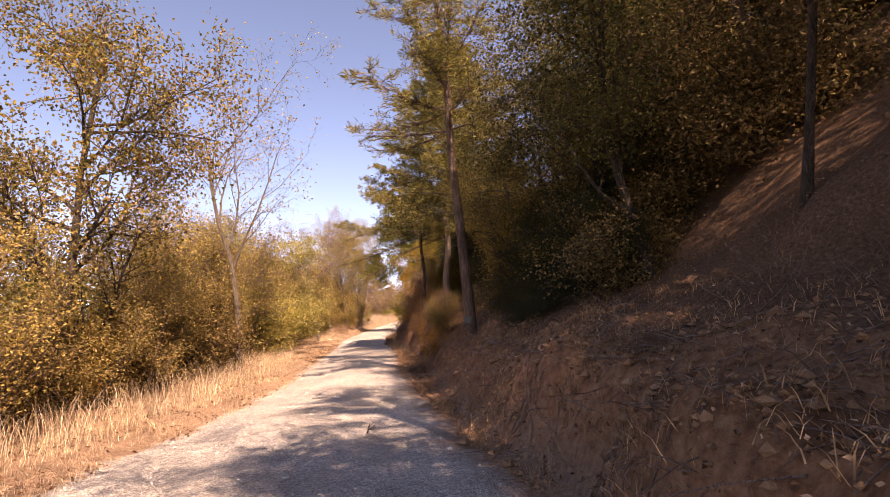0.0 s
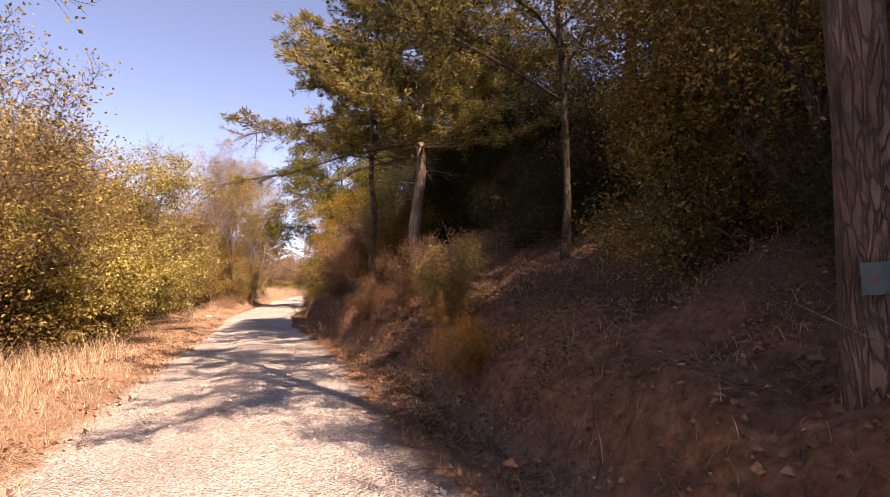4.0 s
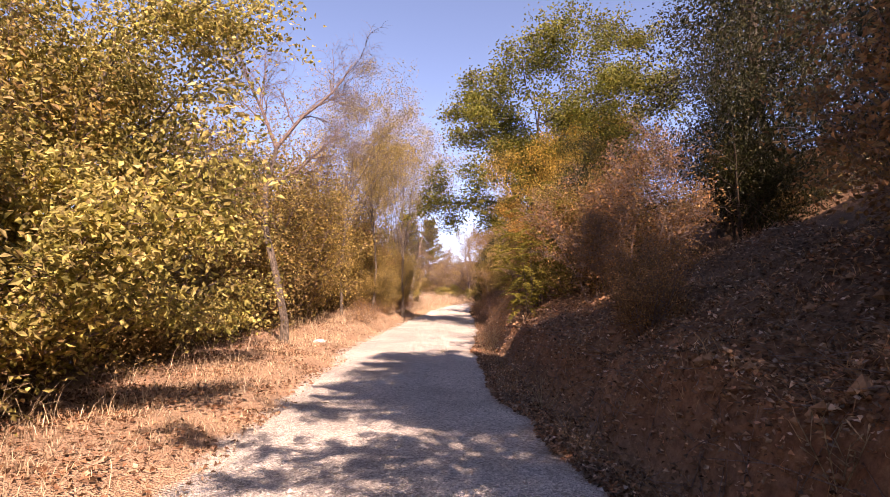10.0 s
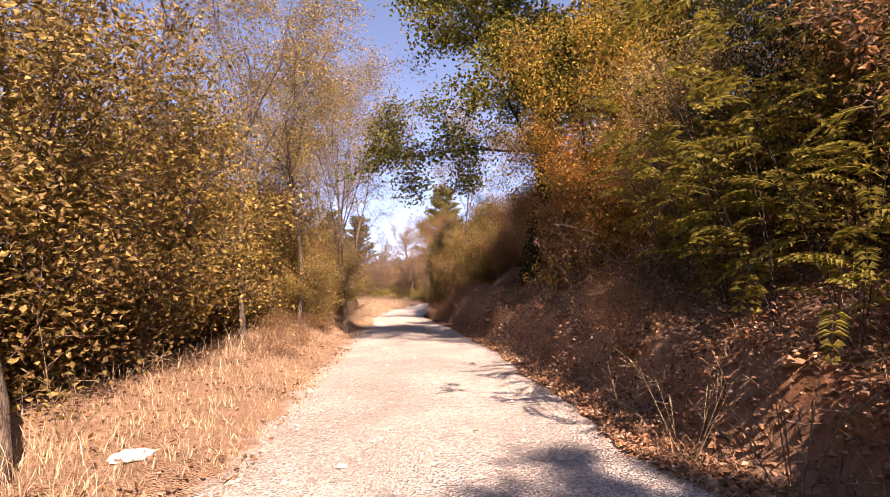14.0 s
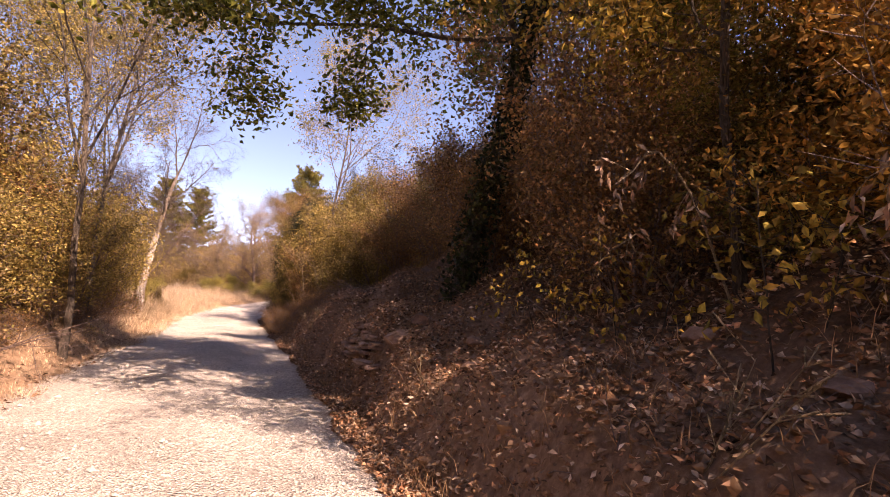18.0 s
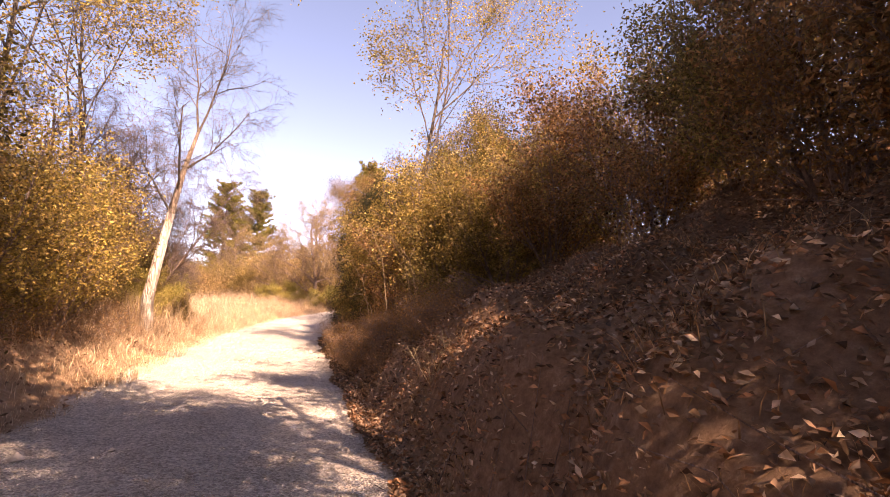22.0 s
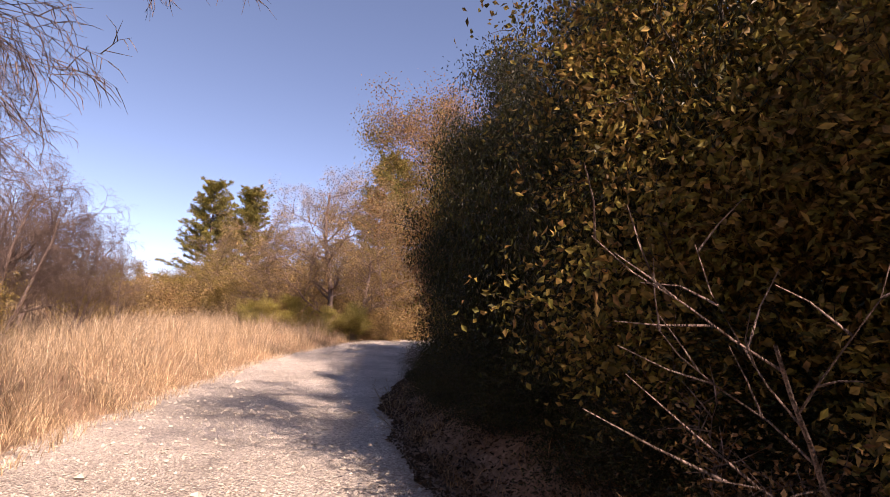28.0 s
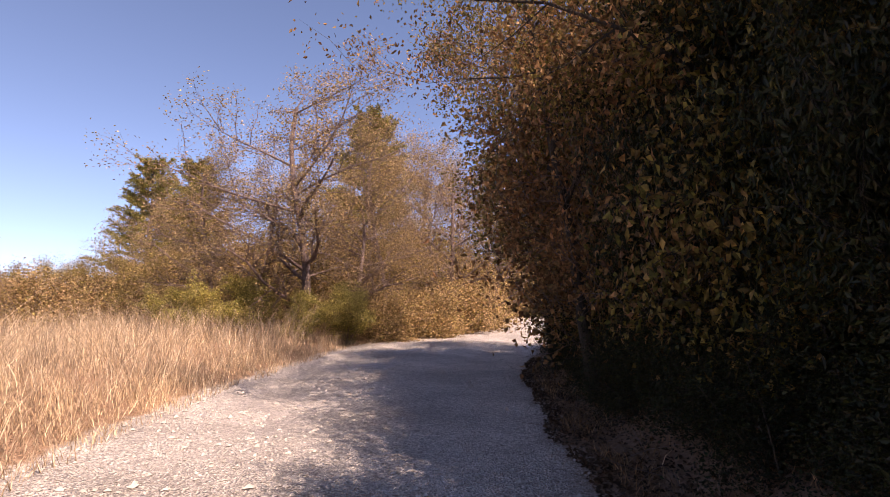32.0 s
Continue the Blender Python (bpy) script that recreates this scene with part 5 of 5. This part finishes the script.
def litter(name, label, seed, x, y, size, mat=L_LITTER):
    """Fallen leaves, curled, lying on the ground."""
    rng = np.random.default_rng(seed)
    at = np.c_[x, y, ground_at(x, y) + rng.uniform(0.004, 0.035, len(x))]
    a = rng.uniform(0, 2 * np.pi, len(x))
    h = np.c_[np.cos(a), np.sin(a), 0.4 * rng.standard_normal(len(x))]
    n = len(x)
    d = h / np.linalg.norm(h, axis=1, keepdims=True)
    s = np.cross(d, np.c_[0.9 * rng.standard_normal((n, 2)), np.ones(n)])
    s /= np.linalg.norm(s, axis=1, keepdims=True)
    up = np.cross(s, d)
    ln, wd = (size * rng.uniform(0.5, 1.3, n))[:, None], (size * 0.55 * rng.uniform(0.6, 1.3, n))[:, None]
    mid = at + 0.5 * ln * d
    cu = rng.uniform(-0.2, 0.75, n)[:, None] * wd
    v = np.stack([at, mid + wd * s / 2 + cu * up, at + ln * d + 0.3 * cu * up, mid - wd * s / 2 + cu * up], 1)
    i = np.arange(n)[:, None] * 4
    f = np.concatenate([i + [[0, 1, 2]], i + [[0, 2, 3]]])
    tagged(new(name, mesh_of(name, v.reshape(-1, 3), f, mat)), label, "leaf litter", kind="stuff")


rng = np.random.default_rng(5)
x, y = scatter(rng, 120000, (1, 28), (0.35, 5.0), -0.3)
keep = (y > 15) | (rng.uniform(0, 1, len(y)) < 0.3)
litter("leaf_litter", "brown fallen leaves covering the shaded bank", 6, x[keep], y[keep], 0.042)
litter("leaf_litter", "brown fallen oak leaves covering the shaded bank", 7, *scatter(rng, 170000, (26, 57), (-0.05, 4.0), -0.6), 0.052, L_OAK_LITTER)
litter("leaf_litter", "fallen leaves under the hedge, coloured dark for its shade", 9, *scatter(rng, 60000, (55, 80), (-0.05, 3.0), -0.3), 0.045, L_LITTER_SHADE)
y = np.where(rng.uniform(size=44000) < 0.45, rng.uniform(20, 36, 44000), rng.uniform(2, 64, 44000))
x = left_edge(y) - rng.uniform(-0.15, 2.9, len(y))
keep = wave(x, y, 0.7, 8) + 0.5 * rng.standard_normal(len(y)) > 0.25 - 0.25 * (left_edge(y) - x > 0.9)
litter("leaf_litter", "dry leaves lying on the verge", 8, x[keep], y[keep], 0.06)


def stones(rng, x, y, size, sink=0.3):
    """Angular stones of eight faces each."""
    n = len(x)
    s = (size * np.exp(0.45 * rng.standard_normal(n)))[:, None, None]
    dirs = np.array([[1, 0, 0], [0, 1, 0], [-1, 0, 0], [0, -1, 0], [0, 0, 1], [0, 0, -1]], float)
    v = dirs[None] * rng.uniform(0.6, 1.3, (n, 6, 1)) * s * [1, 1, 0.65] + rng.standard_normal((n, 6, 3)) * 0.12 * s
    a = rng.uniform(0, 2 * np.pi, n)
    c, q = np.cos(a)[:, None], np.sin(a)[:, None]
    v = np.stack([v[..., 0] * c - v[..., 1] * q, v[..., 0] * q + v[..., 1] * c, v[..., 2]], -1)
    v += np.c_[x, y, ground_at(x, y) + (s[:, 0, 0] * (0.65 - sink) * 0.6)][:, None]
    i = np.arange(n)[:, None] * 6
    f = np.concatenate([i + [t] for t in ([0, 1, 4], [1, 2, 4], [2, 3, 4], [3, 0, 4], [1, 0, 5], [2, 1, 5], [3, 2, 5], [0, 3, 5])])
    return v.reshape(-1, 3), f


n = 26000
y = rng.uniform(1, 80, n)
w = np.clip(rng.beta(0.8, 0.8, n), 0.01, 0.99)
x = left_edge(y) + w * (right_edge(y) - left_edge(y))
keep = wave(x, y, 0.9, 1) + 0.7 * rng.standard_normal(n) > 0.0
tagged(new("gravel", mesh_of("gravel", *stones(rng, x[keep], y[keep], 0.011), M_PEBBLE)), "loose pale gravel on the track", "gravel", kind="stuff")

n = 16000
y = rng.uniform(56, 84, n)
x = left_edge(y) + rng.beta(0.9, 0.9, n) * (right_edge(y) - left_edge(y))
keep = wave(x, y, 0.8, 2) + 0.7 * rng.standard_normal(n) > 0.1
tagged(new("gravel", mesh_of("gravel", *stones(rng, x[keep], y[keep], 0.012), M_PEBBLE)), "coarse pale gravel on the sunny end of the track", "gravel", kind="stuff")

# ---- dead twigs and stalks on the bank ----


def sticks(rng, x, y, length, thick, rise):
    out = []
    for px, py in zip(x, y):
        a, e = rng.uniform(0, 2 * np.pi), rng.uniform(*rise)
        ln = length * rng.uniform(0.4, 1.4)
        d = np.array([math.cos(a) * math.cos(e), math.sin(a) * math.cos(e), math.sin(e)])
        p = np.array([px, py, float(ground_at(px, py)) + 0.01])
        m = p + d * ln * 0.5 + rng.standard_normal(3) * 0.06 * ln
        q = p + d * ln + [0, 0, -0.1 * ln * math.sin(e)]
        q[2] = max(q[2], float(ground_at(q[0], q[1])) + 0.01)
        m[2] = max(m[2], float(ground_at(m[0], m[1])) + 0.01)
        out.append(tube([p, m, q], [thick, thick * 0.8, thick * 0.4], 3))
    return joined(out)


x, y = scatter(rng, 4200, (1, 80), (0.2, 4.0), -0.1)
tagged(new("dead_twigs", mesh_of("dead_twigs", *sticks(rng, x, y, 0.45, 0.004, (-0.1, 0.9)), B_TWIG, True)), "dead twigs and dry stalks strewn over the bank", "twigs", kind="stuff")

n = 17000
x, y = scatter(rng, n, (1, 48), (0.15, 2.4), -0.2)
tagged(new("clods", mesh_of("clods", *stones(rng, x, y, 0.022, 0.2), M_CLAY)), "clay clods and small stones on the bank", "clods", kind="stuff")

x, y = scatter(rng, 1500, (1, 36), (0.35, 1.5), -0.3)
tagged(new("roots", mesh_of("roots", *sticks(rng, x, y, 0.5, 0.005, (-0.3, 0.5)), B_TWIG, True)), "thin roots and stalks hanging from the earth bank", "roots", kind="stuff")

x, y = scatter(rng, 120000, (1, 78), (0.15, 4.5), 0.3)
v, f = blades(rng, x, y, 0.17 * (1 + 0.5 * wave(x, y, 0.9, 2)), 0.006, 1.2)
tagged(new("bank_grass", mesh_of("bank_grass", v, f, L_BRACKEN)), "dry brown grass tufts hanging on the bank", "grass", kind="stuff")

# ---- the dry stone wall at the foot of the bank ----
wall = thing("dry_stone_wall", "low tumbled dry stone wall of flat brown slabs", "wall")
rng = np.random.default_rng(12)
for course in range(5):
    y = 46.25 + 0.2 * course * rng.uniform(0.2, 1)
    while y < 48.1 - 0.16 * course * rng.uniform(0.3, 1):
        ln, th, dp = rng.uniform(0.14, 0.42), rng.uniform(0.06, 0.13), rng.uniform(0.24, 0.36)
        if rng.uniform() < 0.16:
            y += ln
            continue
        bm = bmesh.new()
        bmesh.ops.create_cube(bm, size=1.0)
        bmesh.ops.subdivide_edges(bm, edges=bm.edges[:], cuts=2, use_grid_fill=True)
        for v in bm.verts:
            k = Vector(v.co)
            v.co = k.normalized() * k.length**0.65 * 0.62
            v.co += Vector(rng.standard_normal(3)) * 0.035
            v.co.x, v.co.y, v.co.z = v.co.x * dp, v.co.y * ln, v.co.z * th
        me = bpy.data.meshes.new("stone")
        bm.to_mesh(me)
        bm.free()
        me.materials.append(M_STONE)
        s = part("stone", me, wall)
        yy = y + ln / 2
        xx = float(right_edge(np.array(yy))) + 0.47 + 0.045 * course + rng.uniform(-0.03, 0.04)
        s.matrix_basis = pose(xx - 0.04, yy, float(level(yy)) + 0.5 + 0.1 * course + rng.uniform(-0.02, 0.02), rng.uniform(-7, 7), rng.uniform(-8, 8), rng.uniform(-9, 9))
        y += ln * rng.uniform(0.95, 1.1)

# ---- weeds, dead branches, a plastic bag, loose stones ----


def weed(x, y, seed, tall):
    """A dry weed: a few stiff stalks with side twigs and seed heads."""
    rng = np.random.default_rng(seed)
    ob = thing("dry_weed", "dry straw-coloured weed stalks with seed heads", "weed", "dry weeds")
    for k in range(int(rng.integers(3, 7))):
        d = np.array([*(0.35 * rng.standard_normal(2)), 1.0])
        h = tall * rng.uniform(0.5, 1.1)
        chunks = [tube([d * h * s + [0, 0, -0.06] for s in (0, 0.35, 0.7, 1)], [0.005, 0.0045, 0.004, 0.002], 3)]
        for q in range(5):
            p = d * h * rng.uniform(0.4, 1) + [0, 0, -0.06]
            e = p + (d + 0.9 * rng.standard_normal(3)) * h * 0.14
            chunks.append(tube([p, (p + e) / 2, e, e + (e - p) * 0.15], [0.003, 0.002, 0.006, 0.002], 3))
        part("stalk", mesh_of("stalk", *joined(chunks), B_STRAW, True), ob)
    stand(ob, x, y)


n = 0
for y, off, tall in ((24.2, 0.1, 0.5), (24.9, 0.3, 0.6), (20.6, 0.3, 0.5), (21.0, 0.5, 0.45), (26.9, 0.6, 0.45), (30.8, 0.3, 0.5), (34.4, 0.3, 0.6), (35.2, 0.2, 0.8), (36.0, 0.15, 0.7), (37.2, 0.2, 0.6), (39.4, 1.3, 0.9), (39.8, 0.8, 0.8), (41.6, 0.6, 0.7), (44.0, 0.5, 0.5), (52.2, 0.5, 0.5), (54.6, 0.4, 0.5), (57.0, 0.5, 0.7), (58.4, 0.15, 0.6), (59.2, 0.1, 0.55), (60.0, 0.2, 0.7), (17.4, 0.8, 0.5), (18.0, 0.9, 0.45), (68.0, 0.05, 0.5), (66.5, 0.1, 0.5)):
    n += 1
    weed(float(right_edge(np.array(y))) + off, y, 300 + n, tall)
for y, off, tall in ((5.6, 1.0, 0.7), (7.0, 0.9, 0.6), (10.2, 0.9, 0.6), (11.5, 1.0, 0.5), (28.0, 1.6, 0.6), (37.0, 1.5, 0.7), (42.0, 0.5, 0.5), (46.8, 0.6, 0.5), (56.0, 0.4, 0.6), (59.0, 0.7, 0.6), (63.0, 0.7, 0.8), (66.0, 0.8, 0.9), (70.0, 0.9, 0.9)):
    n += 1
    weed(float(left_edge(np.array(y))) - off, y, 300 + n, tall)


def fallen(x, y, seed, length, turn, bark, rise=0.12):
    rng = np.random.default_rng(seed)
    limbs, twigs = [], []
    spec = dict(wiggle=0.16, lift=[0.0, 0.03, 0.0], kids=[6, 4], angle=[45, 45], ratio=[0.45, 0.5], sprays=1)
    spec["from"] = [0.3, 0.2]
    grow(rng, (0, 0, 0.06), (math.cos(rise), 0, math.sin(rise)), length, 0.012, 0, spec, limbs, twigs)
    ob = thing("dead_branch", "pale dead branch with bare twigs lying on the bank", "branch", "dead branches")
    for p, r, l, o in limbs:
        part("twig" if l else "limb", mesh_of("twig", *tube(p, r, 3 if l else 5), bark, True), ob)
    stand(ob, x, y, turn)


for x, y, seed, length, turn, rise in ((0.9, 16.6, 1, 1.8, 40, 0.5), (0.5, 18.0, 2, 1.5, 100, 0.6), (-1.5, 40.6, 3, 1.3, 165, 0.65), (-7.4, 47.2, 5, 1.4, 20, 0.4), (-7.5, 48.0, 6, 1.2, 330, 0.5), (-2.2, 53.2, 7, 0.8, 200, 0.3), (-1.8, 56.0, 8, 0.8, 140, 0.4), (-3.5, 61.6, 11, 1.3, 200, 0.5), (-3.3, 63.4, 12, 1.2, 240, 0.6)):
    fallen(x, y, seed, length, turn, B_TWIG, rise)
fallen(-0.75, 8.3, 13, 0.2, 100, B_DARK, 0.05)



def cane(rows, seed, bark, leaf=None, label="long pale dead cane leaning out of the bank", hang=0):
    """A long arching stem from the bank, with a few side twigs and, if asked, dry leaves hanging near its tip."""
    rng = np.random.default_rng(seed)
    p = np.array(rows, float)
    p[0, 2] = float(ground_at(p[0, 0], p[0, 1])) - 0.04
    k = np.linspace(0, len(p) - 1, 9)
    pts = np.stack([np.interp(k, range(len(p)), p[:, a]) for a in range(3)], 1) + 0.02 * rng.standard_normal((9, 3)) * np.linspace(0, 1, 9)[:, None]
    ob = thing("cane", label, "branch", "canes on the bank")
    base = pts[0].copy()
    pts -= base
    part("stem", mesh_of("stem", *tube(pts, np.linspace(0.011, 0.003, 9), 5), bark, True), ob)
    tips = []
    for q in range(7):
        c = pts[2 + q * 6 // 7 + (q % 2)]
        e = c + 0.3 * rng.uniform(0.4, 1) * (np.array([0, 0, -0.3 if leaf else 0.3]) + 0.7 * rng.standard_normal(3))
        part("twig", mesh_of("twig", *tube([c, (c + e) / 2 + [0, 0, 0.03], e], [0.004, 0.003, 0.0015], 3), bark, True), ob)
        tips.append((c, e))
    if leaf:
        at = np.concatenate([c + (e - c) * rng.uniform(0.3, 1.1, (hang, 1)) + rng.standard_normal((hang, 3)) * [0.02, 0.02, 0.05] for c, e in tips])
        part("leaves", mesh_of("leaves", *leaves(rng, at, 0.085, 0.03, 1.6), leaf), ob, "withered hanging leaves")
    ob.matrix_basis = pose(*base)


cane(((-1.39, 39.66, 0), (-2.1, 39.62, 2.15), (-2.6, 39.58, 2.35), (-3.05, 39.56, 2.44)), 1, B_STRAW)
cane(((-1.5, 42.7, 0), (-1.9, 42.6, 2.5), (-2.3, 42.5, 2.75), (-2.6, 42.4, 2.4)), 2, B_STRAW, L_OAK_LITTER, "arching dry stem with withered hanging leaves", 9)
cane(((-1.3, 41.5, 0), (-1.7, 41.4, 2.3), (-2.05, 41.35, 2.5), (-2.25, 41.3, 2.3)), 3, B_STRAW, L_OAK_LITTER, "arching dry stem with withered hanging leaves", 7)
cane(((-1.2, 43.6, 0), (-1.6, 43.4, 2.2), (-2.0, 43.2, 2.3), (-2.3, 43.1, 2.0)), 4, B_STRAW, L_OAK_LITTER, "arching dry stem with withered hanging leaves", 6)
for i, (y, off, tall, out) in enumerate(((58.6, 1.1, 2.2, 0.8), (59.8, 0.9, 1.6, 0.9), (60.6, 1.2, 2.6, 0.9), (57.4, 1.4, 1.8, 1.0), (61.6, 1.0, 2.0, 0.7), (58.0, 0.8, 1.0, 0.6), (56.4, 1.3, 1.4, 0.9))):
    x = float(right_edge(np.array(y))) + off
    z = float(ground_at(x, y))
    cane(((x, y, 0), (x - 0.3 * out, y - 0.3, z + 0.7 * tall), (x - 0.7 * out, y - 0.5, z + tall), (x - out, y - 0.7, z + 0.9 * tall)), 20 + i, B_STRAW, label="thin dry arching cane in front of the bush")

rng = np.random.default_rng(9)
bm = bmesh.new()
bmesh.ops.create_icosphere(bm, subdivisions=3, radius=1.0)
for v in bm.verts:
    k = noise.noise(v.co * 2.1) + 0.6 * noise.noise(v.co * 5.0)
    v.co = v.co * (1 + 0.45 * k)
    v.co = Vector((v.co.x * 0.13, v.co.y * 0.09, max(v.co.z * 0.05, -0.02)))
me = bpy.data.meshes.new("plastic_bag")
bm.to_mesh(me)
bm.free()
me.materials.append(M_BAG)
stand(tagged(new("plastic_bag", me), "crumpled white plastic bag in the verge grass", "litter"), -7.0, 36.5, 25, lift=0.03)


def rock(x, y, size, seed, label):
    bm = bmesh.new()
    bmesh.ops.create_icosphere(bm, subdivisions=3, radius=size * 1.25)
    off = Vector((seed * 3.1, seed * 1.7, 0))
    cuts = [(Vector(c).normalized(), size * k) for c, k in zip(np.random.default_rng(seed).standard_normal((12, 3)), np.linspace(0.62, 1.05, 12))]
    for v in bm.verts:
        for c, k in cuts:
            v.co -= c * max(0.0, v.co.dot(c) - k)
        v.co *= 1 + 0.12 * noise.noise(v.co / size * 2.0 + off) + 0.07 * noise.noise(v.co / size * 5.0 + off)
        v.co.z *= 0.65
    me = bpy.data.meshes.new("rock")
    bm.to_mesh(me)
    bm.free()
    me.materials.append(M_STONE)
    stand(tagged(new("rock", me), label, "rock", "loose rocks"), x, y, seed * 40, lift=size * 0.25)


for i, (y, off, size) in enumerate(((34.9, 0.35, 0.09), (21.5, 0.8, 0.09), (26.0, 0.4, 0.06), (32.6, 0.5, 0.08), (44.2, 0.8, 0.07), (44.8, 1.1, 0.08), (50.8, 0.9, 0.05), (51.6, 1.4, 0.05), (7.4, 0.9, 0.08), (10.2, 1.1, 0.09))):
    rock(float(right_edge(np.array(y))) + off, y, size, i + 1, "angular brown rock on the bank")
for x, y, size, seed in ((-2.85, 46.1, 0.15, 31), (-2.55, 46.35, 0.12, 32), (-1.95, 42.5, 0.11, 33), (-2.2, 41.5, 0.08, 34)):
    rock(x, y, size, seed, "large weathered pinkish rock set in the bank")
rock(float(left_edge(np.array(62.6))) - 0.5, 62.6, 0.08, 20, "pale rock beside the track")
